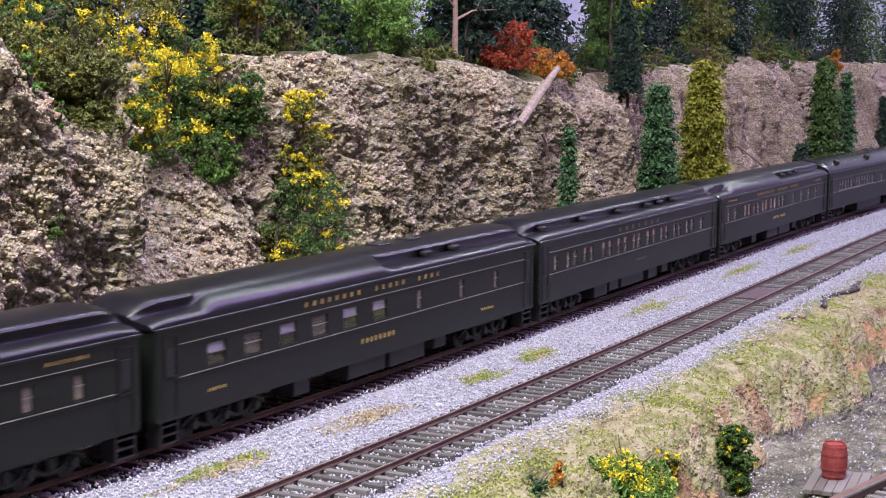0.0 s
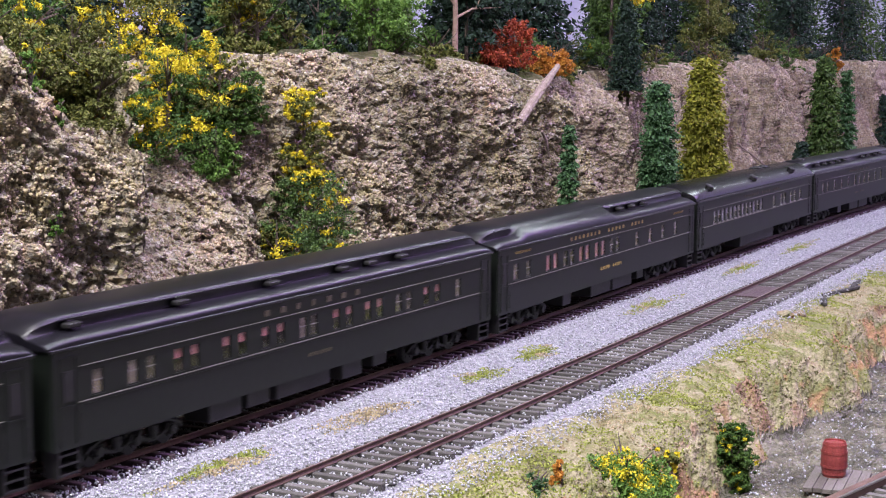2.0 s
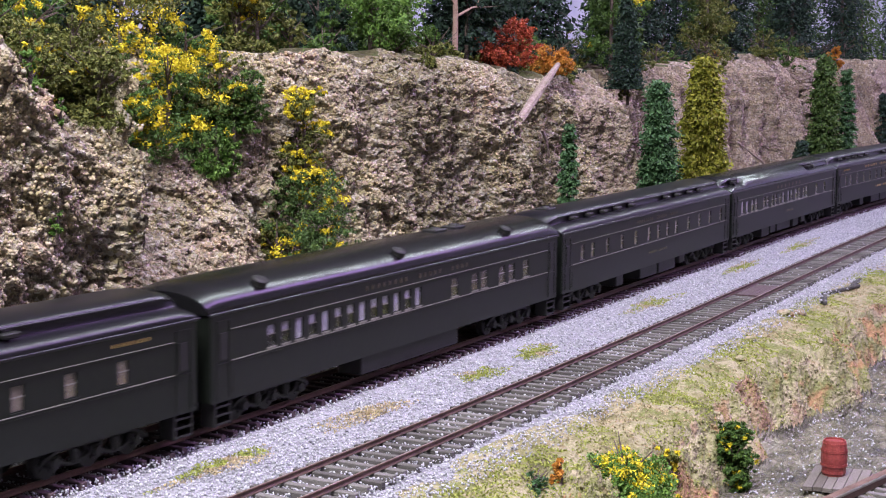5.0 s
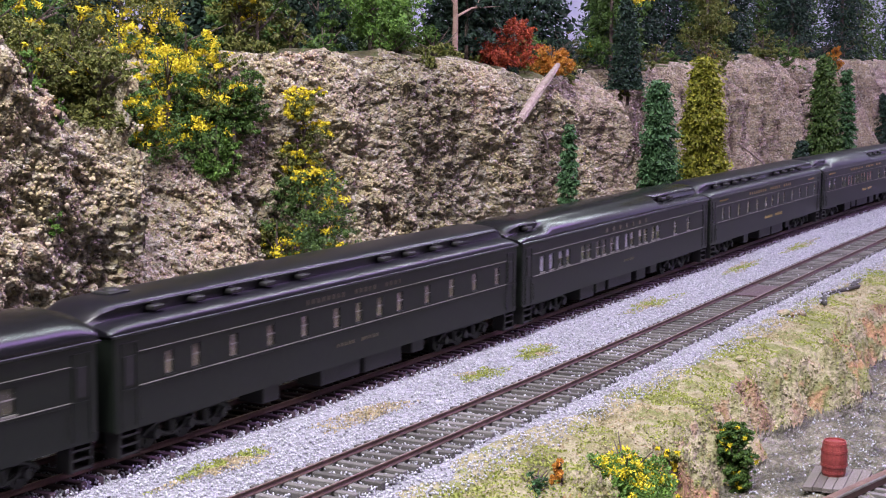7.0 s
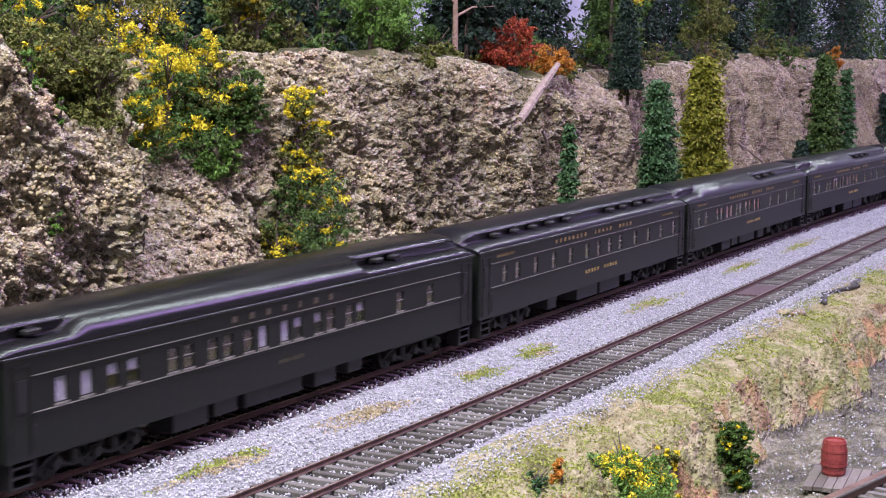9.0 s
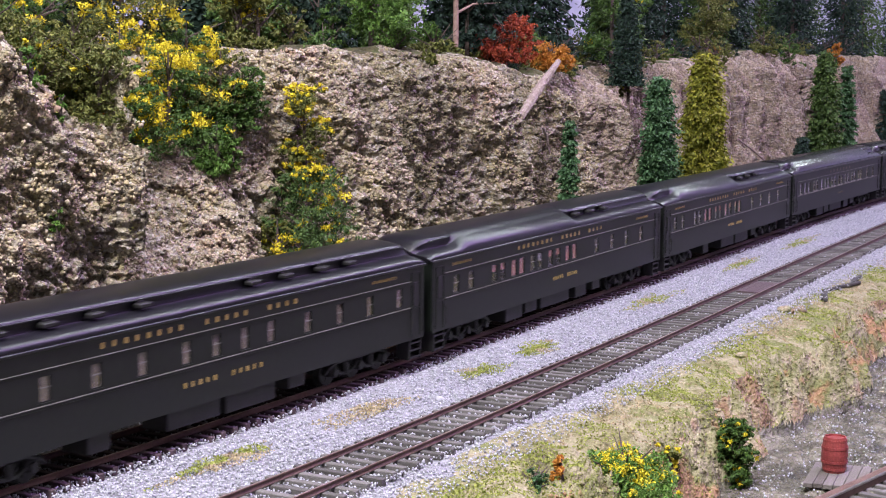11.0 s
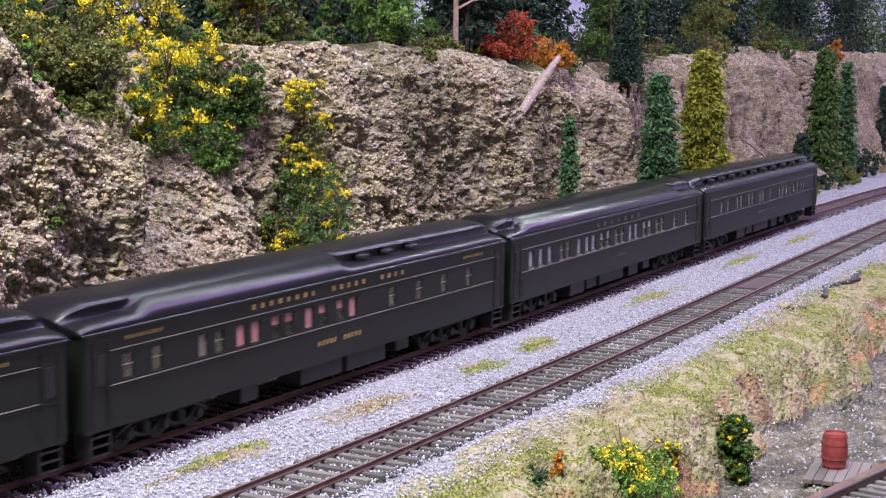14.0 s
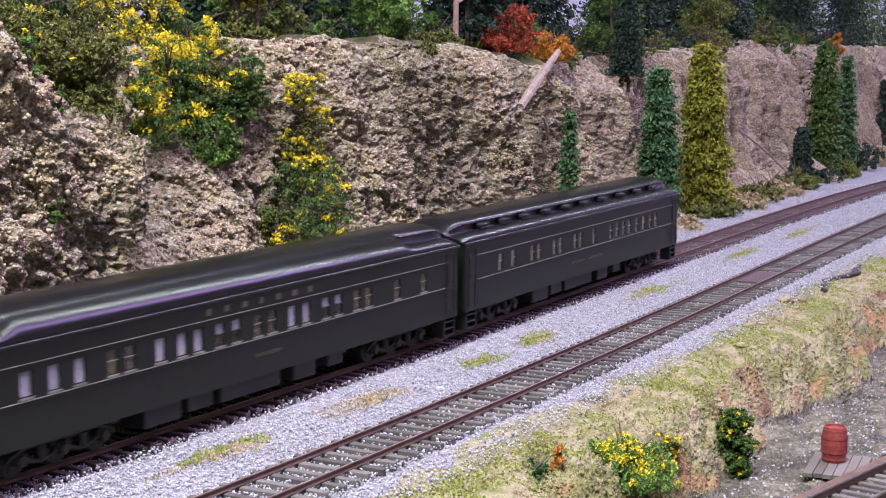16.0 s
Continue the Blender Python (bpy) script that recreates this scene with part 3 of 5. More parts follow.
def roof_stations(kind, n0, n1):
    a, b = -HALF + 0.003, HALF - 0.003
    if kind == "arch":
        return [(a, ROUND), (a + 0.002, mix_profile(ROUND, ARCH, 0.4)), (a + 0.006, mix_profile(ROUND, ARCH, 0.8)), (a + 0.012, ARCH), (b - 0.012, ARCH), (b - 0.006, mix_profile(ROUND, ARCH, 0.8)), (b - 0.002, mix_profile(ROUND, ARCH, 0.4)), (b, ROUND)]
    s = [(a, BULL), (a + 0.0015, mix_profile(BULL, CLERE, 0.35)), (a + 0.004, mix_profile(BULL, CLERE, 0.7)), (a + 0.008, mix_profile(BULL, CLERE, 0.93)), (a + 0.012, CLERE)]
    if kind == "turtle":
        s += [(-HALF + n0 - 0.004, CLERE), (-HALF + n0 - 0.001, mix_profile(CLERE, ARCH, 0.4)), (-HALF + n0 + 0.003, ARCH), (-HALF + n1 - 0.003, ARCH), (-HALF + n1 + 0.001, mix_profile(CLERE, ARCH, 0.4)), (-HALF + n1 + 0.004, CLERE)]
    s += [(b - 0.012, CLERE), (b - 0.008, mix_profile(BULL, CLERE, 0.93)), (b - 0.004, mix_profile(BULL, CLERE, 0.7)), (b - 0.0015, mix_profile(BULL, CLERE, 0.35)), (b, BULL)]
    return s


def side_plate(wins, z0, z1):
    """Car side with a hole for each window, 0.7 mm thick, outer face on y = 0, built from strips."""
    bm = bmesh.new()
    x = -HALF + 0.0045
    zl, zh = 0.0100, 0.0388
    for a, b in wins:
        box(bm, x, a, 0, 0.0007, zl, zh)
        box(bm, a, b, 0, 0.0007, zl, z0)
        box(bm, a, b, 0, 0.0007, z1, zh)
        x = b
    box(bm, x, HALF - 0.0045, 0, 0.0007, zl, zh)
    bmesh.ops.remove_doubles(bm, verts=bm.verts, dist=1e-6)
    return bm


SHADES = {"p": (M_PINK, "drawn pink window shade"), "w": (M_PALE, "drawn pale window shade"), "d": (M_DIM, "dark sheet standing in for the unlit window interior"), "t": (M_TAN, "tan window shade"),
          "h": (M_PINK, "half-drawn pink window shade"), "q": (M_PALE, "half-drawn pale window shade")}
WHEELS = []


def wheelset_mesh():
    bm = bmesh.new()
    rod(bm, (0, -0.0105, 0), (0, 0.0105, 0), 0.0008, n=8)
    for s in (-1, 1):
        rod(bm, (0, s * 0.0078, 0), (0, s * 0.0100, 0), 0.0050, n=20)
        rod(bm, (0, s * 0.0072, 0), (0, s * 0.0078, 0), 0.0056, n=20)
        for k in range(5):
            a = k * math.tau / 5
            rod(bm, (0.0028 * math.cos(a), s * 0.0099, 0.0028 * math.sin(a)), (0.0028 * math.cos(a), s * 0.0103, 0.0028 * math.sin(a)), 0.0007, n=6)
    d = bpy.data.meshes.new("wheelset")
    bm.to_mesh(d)
    bm.free()
    d.materials.append(M_UNDER)
    return d


WHEELSET = wheelset_mesh()


def truck(parent, x):
    bm = bmesh.new()
    for s in (-1, 1):
        y0, y1 = (0.0114, 0.0132) if s > 0 else (-0.0132, -0.0114)
        ym, yf = (y0 + y1) / 2, s * 0.0140
        box(bm, -0.0150, 0.0150, y0, y1, 0.0078, 0.0090, 0.0003)
        for k in (-1, 0, 1):
            rod(bm, (k * 0.0172, s * 0.0102, 0.0050), (k * 0.0172, yf, 0.0050), 0.0019, 0.0016, 12)
            box(bm, k * 0.0172 - 0.0020, k * 0.0172 + 0.0020, y0, y1, 0.0042, 0.0072, 0.0004)
        for k in (-1, 1):
            # bowed equaliser between the axles, its end drop and a coil spring
            arc = [(k * (0.0086 - 0.0070 * math.cos(a)), ym, 0.0034 + 0.0036 * (1 - math.sin(a))) for a in (0.0, 0.52, 1.05, 1.57, 2.09, 2.62, 3.14)]
            for p, q in zip(arc, arc[1:]):
                rod(bm, p, q, 0.0008, n=6)
            rod(bm, (k * 0.0150, ym, 0.0084), (k * 0.0206, ym, 0.0066), 0.0009, n=6)
            rod(bm, (k * 0.0206, ym, 0.0066), (k * 0.0226, ym, 0.0050), 0.0009, 0.0007, 6)
            rod(bm, (k * 0.0086, ym, 0.0036), (k * 0.0086, ym, 0.0078), 0.0014, n=10)
    box(bm, -0.004, 0.004, -0.012, 0.012, 0.006, 0.0095)
    t = part("truck", bm, M_UNDER, parent, "black six-wheel truck")
    t.location = (x, 0, 0)
    for k in (-1, 0, 1):
        w = new("wheelset", WHEELSET)
        w.parent = t
        w.location = (k * 0.0172, 0, 0.0050)
        WHEELS.append((w, k * 0.0172))
    return t


def bars(parent, x0, x1, z, h, words, material, label, seed, y):
    """Writing as a row of plain bars of its size and colour, one mesh."""
    r = random.Random(seed)
    bm = bmesh.new()
    total = sum(words) + (len(words) - 1) * 1.6
    step = (x1 - x0) / total
    x = x0
    for wd in words:
        for _ in range(wd):
            w = step * r.uniform(0.2, 0.32)
            box(bm, x, x + w, y - 0.0001, y + 0.0001, z - h / 2, z + h / 2)
            x += step
        x += step * 1.6
    return part("lettering", bm, material, parent, label)


def car(spec):
    """spec: roof kind, notch ends (mm), windows [(centre mm, width mm, shade)], vents (mm), lettering, skirts."""
    c = thing("passenger_car", spec["label"], "railway car", group="cars of the train")
    yo = 0.0175
    ws = sorted(((m - w / 2) / 1000 - HALF, (m + w / 2) / 1000 - HALF, s) for m, w, s in spec["windows"])
    z0, z1 = 0.0236, 0.0312
    near = part("side", side_plate([(a, b) for a, b, _ in ws], z0, z1), M_BODY, c)
    near.location = (0, -yo, 0)
    far = part("side", side_plate([(a, b) for a, b, _ in ws[:0]], z0, z1), M_BODY, c)
    far.location = (0, yo - 0.0007, 0)
    for s in (-1, 1):
        bm = bmesh.new()
        xe = s * (HALF - 0.0045)
        box(bm, min(xe, xe + s * 0.0007), max(xe, xe + s * 0.0007), -0.0172, 0.0172, 0.0105, 0.0388)
        box(bm, min(xe, xe + s * 0.0014), max(xe, xe + s * 0.0014), -0.0075, 0.0075, 0.0095, 0.0385)
        part("end_wall", bm, M_BODY, c)
        bm = bmesh.new()
        x0 = s * (HALF - 0.0031)
        for k in range(3):
            xa = x0 + s * k * 0.0009
            g = 0.0004 * (k % 2)
            box(bm, min(xa, xa + s * 0.0008), max(xa, xa + s * 0.0008), -0.0062 + g, -0.0048, 0.0085, 0.0372 - g)
            box(bm, min(xa, xa + s * 0.0008), max(xa, xa + s * 0.0008), 0.0048, 0.0062 - g, 0.0085, 0.0372 - g)
            box(bm, min(xa, xa + s * 0.0008), max(xa, xa + s * 0.0008), -0.0062 + g, 0.0062 - g, 0.0355, 0.0372 - g)
        part("diaphragm", bm, M_UNDER, c, "black folded rubber diaphragm")
        # vestibule door and steps
        for q in (-1, 1):
            bm = bmesh.new()
            xd = s * (HALF - 0.0105)
            ya, yb = (-yo - 0.00025, -yo + 0.0002) if q < 0 else (yo - 0.0002, yo + 0.00025)
            for a, b in ((-0.0036, -0.0030), (0.0030, 0.0036)):
                box(bm, xd + a, xd + b, ya, yb, 0.0112, 0.0362)
            box(bm, xd - 0.0036, xd + 0.0036, ya, yb, 0.0356, 0.0362)
            box(bm, xd - 0.0036, xd + 0.0036, ya, yb, 0.0218, 0.0224)
            door = part("vestibule_door", bm, M_BODY, c, "dark vestibule door")
            bm = bmesh.new()
            box(bm, xd - 0.0021, xd + 0.0021, ya - 0.0001, yb, 0.0236, 0.0322)
            # black panel in place of glass before an unlit vestibule
            part("door_window", bm, M_UNDER, door)
            bm = bmesh.new()
            yi, ye = (-yo + 0.0002, -yo + 0.006) if q < 0 else (yo - 0.006, yo - 0.0002)
            for k in range(3):
                zz = 0.0026 + 0.0028 * k
                box(bm, xd - 0.0038, xd + 0.0038, yi if q < 0 else yi + 0.001 * k, ye - 0.001 * k if q < 0 else ye, zz, zz + 0.0006)
            for a in (-0.0044, 0.0038):
                box(bm, xd + a, xd + a + 0.0006, yi, ye, 0.0022, 0.0105)
            part("step", bm, M_UNDER, c, "black boarding steps")
    for i, (a, b, s) in enumerate(ws):
        bm = bmesh.new()
        t = 0.00035
        for xa, xb, za, zb in ((a, a + t, z0, z1), (b - t, b, z0, z1), (a + t, b - t, z1 - t, z1), (a + t, b - t, z0, z0 + t)):
            box(bm, xa, xb, -yo + 0.0001, -yo + 0.0006, za, zb)
        w = part("window", bm, M_BODY, c)
        bm = bmesh.new()
        box(bm, a + t, b - t, -yo + 0.0003, -yo + 0.0005, z0 + t, z1 - t)
        g = part("pane", bm, M_GLASS, w)
        g.visible_shadow = False
        # for d no blind: a dark sheet paints the unlit inside behind the pane
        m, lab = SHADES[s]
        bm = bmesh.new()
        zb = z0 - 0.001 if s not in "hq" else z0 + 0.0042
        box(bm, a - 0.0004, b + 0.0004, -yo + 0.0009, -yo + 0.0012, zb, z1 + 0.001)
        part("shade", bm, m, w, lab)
        if s in "tdq":
            bm = bmesh.new()
            box(bm, a + t, b - t, -yo + 0.00005, -yo + 0.00025, z0 + 0.0040, z0 + 0.0043)
            part("sash_bar", bm, M_LINE, w)
        bm = bmesh.new()
        box(bm, a - 0.0002, b + 0.0002, -yo - 0.0003, -yo + 0.0002, z0 - 0.0006, z0)
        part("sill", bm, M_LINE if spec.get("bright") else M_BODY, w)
    # interior floor and partition wall, belt rail, letter-board line, edges
    bm = bmesh.new()
    box(bm, -HALF + 0.006, HALF - 0.006, -0.0165, 0.0165, 0.0105, 0.0120)
    part("floor_plate", bm, M_UNDER, c)
    xl, xr = -HALF + 0.0150, HALF - 0.0150
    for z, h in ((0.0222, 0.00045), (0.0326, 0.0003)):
        for s in (-1, 1):
            bm = bmesh.new()
            box(bm, xl, xr, -yo - 0.0003 if s < 0 else yo, -yo if s < 0 else yo + 0.0003, z - h, z + h, 0.0001)
            part("belt_rail", bm, M_BODY, c)
        # thin pale strip puts the upper edge's highlight into colour
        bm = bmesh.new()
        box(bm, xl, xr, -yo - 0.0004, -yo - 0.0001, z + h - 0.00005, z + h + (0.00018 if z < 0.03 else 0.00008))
        part("belt_highlight", bm, M_LINE, c, "lighter strip painting the highlight along the belt rail")
    for s in (-1, 1):
        bm = bmesh.new()
        box(bm, -HALF + 0.003, HALF - 0.003, -yo - 0.0006 if s < 0 else yo, -yo if s < 0 else yo + 0.0006, 0.0381, 0.0390, 0.0002)
        part("gutter", bm, M_ROOF, c)
    for xg in (-HALF + 0.0062, -HALF + 0.0150, HALF - 0.0150, HALF - 0.0062):
        bm = bmesh.new()
        rod(bm, (xg, -yo - 0.0006, 0.0125), (xg, -yo - 0.0006, 0.0195), 0.00016, n=6)
        for zz in (0.0126, 0.0194):
            rod(bm, (xg, -yo - 0.0006, zz), (xg, -yo + 0.0002, zz), 0.00014, n=5)
        part("grab_iron", bm, M_UNDER, c)
    n0, n1 = spec.get("notch", (0, 0))
    roof = part("roof", roof_mesh(roof_stations(spec["roof"], n0 / 1000, n1 / 1000)), M_ROOF_GLOSS if spec.get("bright") or spec.get("gloss") else M_ROOF, c, "satin black roof")
    if spec["roof"] != "arch":
        runs = [(-HALF + 0.013, HALF - 0.013)] if spec["roof"] == "clere" else [(-HALF + 0.013, -HALF + n0 / 1000 - 0.004), (-HALF + n1 / 1000 + 0.004, HALF - 0.013)]
        for a, b in runs:
            bm = bmesh.new()
            box(bm, a, b, -0.0118, -0.0108, 0.0453, 0.0457, 0.0001)
            part("clerestory_eave", bm, M_ROOF, roof)
    for m in spec.get("vents", ()):
        x = m / 1000 - HALF
        bm = bmesh.new()
        if spec["roof"] == "arch":
            rod(bm, (x, -0.0138, 0.0440), (x, -0.0145, 0.0462), 0.0026, 0.0026, 14)
            rod(bm, (x, -0.0145, 0.0462), (x, -0.0147, 0.0467), 0.0031, 0.0022, 14)
        else:
            box(bm, x - 0.0030, x + 0.0030, -0.0140, -0.0106, 0.0430, 0.0446, 0.0004)
            box(bm, x - 0.0014, x + 0.0014, -0.0118, -0.0104, 0.0440, 0.0452, 0.0002)
        part("roof_vent", bm, M_UNDER, roof)
    for m in spec.get("hatches", ()):
        x = m / 1000 - HALF
        bm = bmesh.new()
        box(bm, x - 0.005, x + 0.005, -0.0035, 0.0035, 0.0475, 0.0487, 0.0004)
        rod(bm, (x, 0, 0.0487), (x, 0, 0.0494), 0.0025, 0.002, 12)
        part("roof_hatch", bm, M_UNDER, roof)
    # underbody equipment
    for a, b, z in spec["boxes"]:
        bm = bmesh.new()
        box(bm, a / 1000 - HALF, b / 1000 - HALF, -0.0155, -0.005, z / 1000, 0.0106, 0.0004)
        part("equipment_box", bm, M_UNDER, c)
    bm = bmesh.new()
    box(bm, -HALF + 0.01, HALF - 0.01, -0.003, 0.003, 0.0075, 0.0105)
    part("centre_sill", bm, M_UNDER, c)
    for x in (-HALF + 0.045, HALF - 0.045):
        truck(c, x)
    for x0, x1, z, h, words, gold, lab in spec["letters"]:
        bars(c, x0 / 1000 - HALF, x1 / 1000 - HALF, z / 1000, h / 1000, words, M_GOLD if gold else M_DULL, lab, spec["seed"], -yo - 0.0001)
    return c


def wins(centres, width, shades):
    return [(m, width, s) for m, s in zip(centres, shades)]


RAILNAME, BRAND = (8, 5, 4), (7,)
SLEEPER = (23, 36.5, 59.3, 67.8, 79.6, 87.8, 99.6, 107.7, 120, 128.7, 140.4, 149, 177.5, 198.6, 219, 240.7)
TWELVE = (29.5, 43, 63, 84, 104.6, 125.5, 140.7, 156, 171, 193, 213.5, 234, 255.5)
PAIRS = (26.2, 36.8, 48, 57, 75.9, 83.6, 95.8, 104.1, 115.3, 123.6, 136.6, 144.5, 157.1, 165.2, 177.9, 185.4, 214.4, 238.1)
NAMELAB, SMALL = "gold lettering along the car side", "small gold lettering"
DULLAB = "dull painted lettering"


def full_text(gold, name_x=(126, 156)):
    return [(86, 189.5, 35.7, 1.7, RAILNAME, gold, NAMELAB), (name_x[0], name_x[1], 17.2, 1.6, (5, 5), gold, SMALL), (22, 40, 35.7, 1.1, (9,), gold, SMALL), (236, 254, 35.7, 1.1, (9,), gold, SMALL)]


def dull_text():
    return [(106, 173.5, 35.3, 2.0, BRAND, False, DULLAB), (133, 149, 17.2, 1.2, (8,), False, DULLAB)]


BOXES_A = ((78, 96, 3.5), (99, 112, 4.5), (116, 150, 4.2), (158, 172, 3.8), (180, 190, 5))
BOXES_B = ((82, 92, 4), (118, 145, 3.6), (148, 176, 3.4), (184, 194, 5))
V9 = (29.5, 50, 70, 89.5, 111, 167.5, 187, 209, 228)
LAB_D = "dark green-black passenger car with "
SPECS = [
    dict(roof="clere", windows=wins((30, 60, 90, 120, 150, 180, 209, 229, 249), 4.6, "ttttttttt"), vents=(80, 150, 215), letters=full_text(True), boxes=BOXES_A, label=LAB_D + "stepped roof and gold lettering"),
    dict(roof="turtle", notch=(33, 144), windows=wins((12.9,), 4, "t") + wins((34.6, 54.7, 75.3, 95.5, 116, 137), 10, "qdqdqq") + wins((168, 204, 236), 4, "ttt"), vents=(182, 206), hatches=(166, 190), letters=[(86, 187, 35.7, 1.7, RAILNAME, True, NAMELAB), (124, 150, 17.2, 1.8, (8,), True, SMALL), (30, 40, 16, 1.0, (7,), True, SMALL), (222, 234, 16, 1.0, (7,), True, SMALL)], boxes=BOXES_B, label=LAB_D + "wide windows and rounded roof"),
    dict(roof="clere", windows=wins((23, 38.6, 46.9, 60.3, 68.5, 85.1, 93.7, 106.8, 115.9, 129.5, 136.3, 151, 159.8, 172.9, 181.5, 195.6, 203.6, 217.5, 226.6, 244.2), 4.8, "ttdhhhhhhtdhhhhddhht"), vents=(18, 68, 118, 163, 183, 206), letters=dull_text(), boxes=BOXES_A, label=LAB_D + "paired windows with half-drawn pink shades"),
    dict(roof="turtle", notch=(33, 146), windows=wins(SLEEPER, 5.2, "tdppddppppddtttt"), vents=(164, 182, 201), letters=full_text(True), boxes=BOXES_B, label=LAB_D + "pink window shades and gold lettering"),
    dict(roof="arch", windows=wins([38 + 8.5 * i for i in range(13)], 5.0, "qqwqwqqwqqwqw") + wins((171, 189.3, 198, 215.4, 225.2, 240), 6.0, "dddddd"), vents=(36, 130, 225), hatches=(186, 203), bright=True, letters=[(100, 185, 35.3, 1.6, RAILNAME, False, DULLAB)], boxes=((100, 178, 2.8),), label=LAB_D + "smooth arched roof and three round vents"),
    dict(roof="clere", windows=wins(TWELVE, 4.6, "ttttttttttttt"), vents=V9, hatches=(24,), letters=[(106, 173.5, 35.3, 1.6, RAILNAME, False, DULLAB), (126, 156, 17.2, 1.2, (5, 5), False, DULLAB)], boxes=BOXES_B, label=LAB_D + "evenly spaced narrow windows"),
    dict(roof="turtle", notch=(36, 190), windows=wins(PAIRS, 5.4, "wwqqdddddwwqqddqddd"), vents=(20, 205, 218), bright=True, letters=dull_text(), boxes=BOXES_A, label=LAB_D + "paired windows and pale shades"),
    dict(roof="clere", windows=wins(TWELVE, 4.6, "ttttttttttttt"), vents=V9, letters=full_text(True, (124, 168)), boxes=BOXES_B, label=LAB_D + "evenly spaced windows and gold lettering"),
    dict(roof="turtle", notch=(34, 153), windows=wins([m + 2.5 for m in SLEEPER], 5.2, "ddhhppdqhhppdddd"), vents=(164, 182, 201), letters=full_text(True), boxes=BOXES_A, label=LAB_D + "pink window shades and gold lettering"),
    dict(roof="turtle", notch=(33, 146), windows=wins(SLEEPER, 5.2, "ddtdpphhphhpdddd"), vents=(164, 182, 201), letters=full_text(True), boxes=BOXES_B, label=LAB_D + "pink window shades and gold lettering"),
    dict(roof="turtle", notch=(22, 236), windows=wins((26, 37.1, 47.6, 61.6, 69.3, 83.4, 93.9, 102.1, 113.3, 122.1, 134.2, 142.4, 154.3, 163.1, 175.5, 183.8, 196.4, 204.4, 225.6, 246), 5.0, "wwwddwwwqqddwwqqdddd"), vents=(), bright=True, letters=dull_text(), boxes=BOXES_A, label=LAB_D + "long rounded roof and pale shades"),
    dict(roof="clere", windows=wins((38.5, 51.9, 72.6, 80.2, 97.8, 105.2, 123.3, 130.4, 147.5, 170.7, 179.6, 188.6, 197.1, 208.1, 218.7, 229.4, 237.7), 4.6, "tttttttttdtdtdtdd"), vents=(30, 52, 74, 98, 122, 145, 170, 195, 220, 245), letters=[(120, 160, 17.2, 1.2, (5, 5), False, DULLAB)], gloss=True, boxes=BOXES_A, label=LAB_D + "an observation end, last of the train"),
]
CARS = []
for i, sp in enumerate(SPECS):
    sp["seed"] = i
    CARS.append(car(sp))

# ---- plants ----


def leaf_mesh(name, pts, size, material, parent, rng, label="", long=1.35, droop=None):
    n = len(pts)
    a = rng.normal(size=(n, 3))
    a /= np.linalg.norm(a, axis=1)[:, None]
    if droop is not None:
        a = a * 0.8 + droop
        a /= np.linalg.norm(a, axis=1)[:, None]
    b = np.cross(a, rng.normal(size=(n, 3)))
    b /= np.linalg.norm(b, axis=1)[:, None]
    s = size * rng.uniform(0.5, 1.2, (n, 1))
    p = np.asarray(pts)
    u, v = a * s * long, b * s * 0.62
    bend = np.cross(a, b) * s * 0.35
    vs = np.stack([p - u, p + v + bend, p + u, p - v + bend], 1)
    f = (np.arange(n) * 4)[:, None] + np.arange(4)[None]
    return part_np(name, vs.reshape(-1, 3), f, material, parent, label)


def blob_points(rng, blobs, n):
    """Points in small foam tufts over the surface of rounded clumps."""
    vol = np.array([r[0] * r[1] * r[2] for _, r in blobs]) ** 0.67
    tufts = max(40, n // 26)
    own = rng.choice(len(blobs), tufts, p=vol / vol.sum())
    d = rng.normal(size=(tufts, 3))
    d /= np.linalg.norm(d, axis=1)[:, None]
    c, r = np.array([b[0] for b in blobs])[own], np.array([b[1] for b in blobs])[own]
    centre = c + d * r * rng.uniform(0.45, 1.0, (tufts, 1)) ** 0.5
    idx = rng.integers(0, tufts, n)
    return centre[idx] + rng.normal(size=(n, 3)) * r[idx] * 0.13, d[idx], own[idx], idx


def branch_frame(bm, h, w, rng, k=7, r=0.0011, lean=0.0):
    rod(bm, (0, 0, -0.004), (lean * 0.5, 0, h * 0.45), r * 1.2, r * 0.8)
    rod(bm, (lean * 0.5, 0, h * 0.45), (lean, 0, h * 0.9), r * 0.8, r * 0.25)
    for _ in range(k):
        z = rng.uniform(0.2, 0.7) * h
        a = rng.uniform(0, math.tau)
        q = rng.uniform(0.25, 0.45) * w
        rod(bm, (lean * z / h, 0, z), (lean * z / h + q * math.cos(a), q * math.sin(a), z + q * rng.uniform(0.4, 1.1)), r * 0.5, r * 0.15, 5)


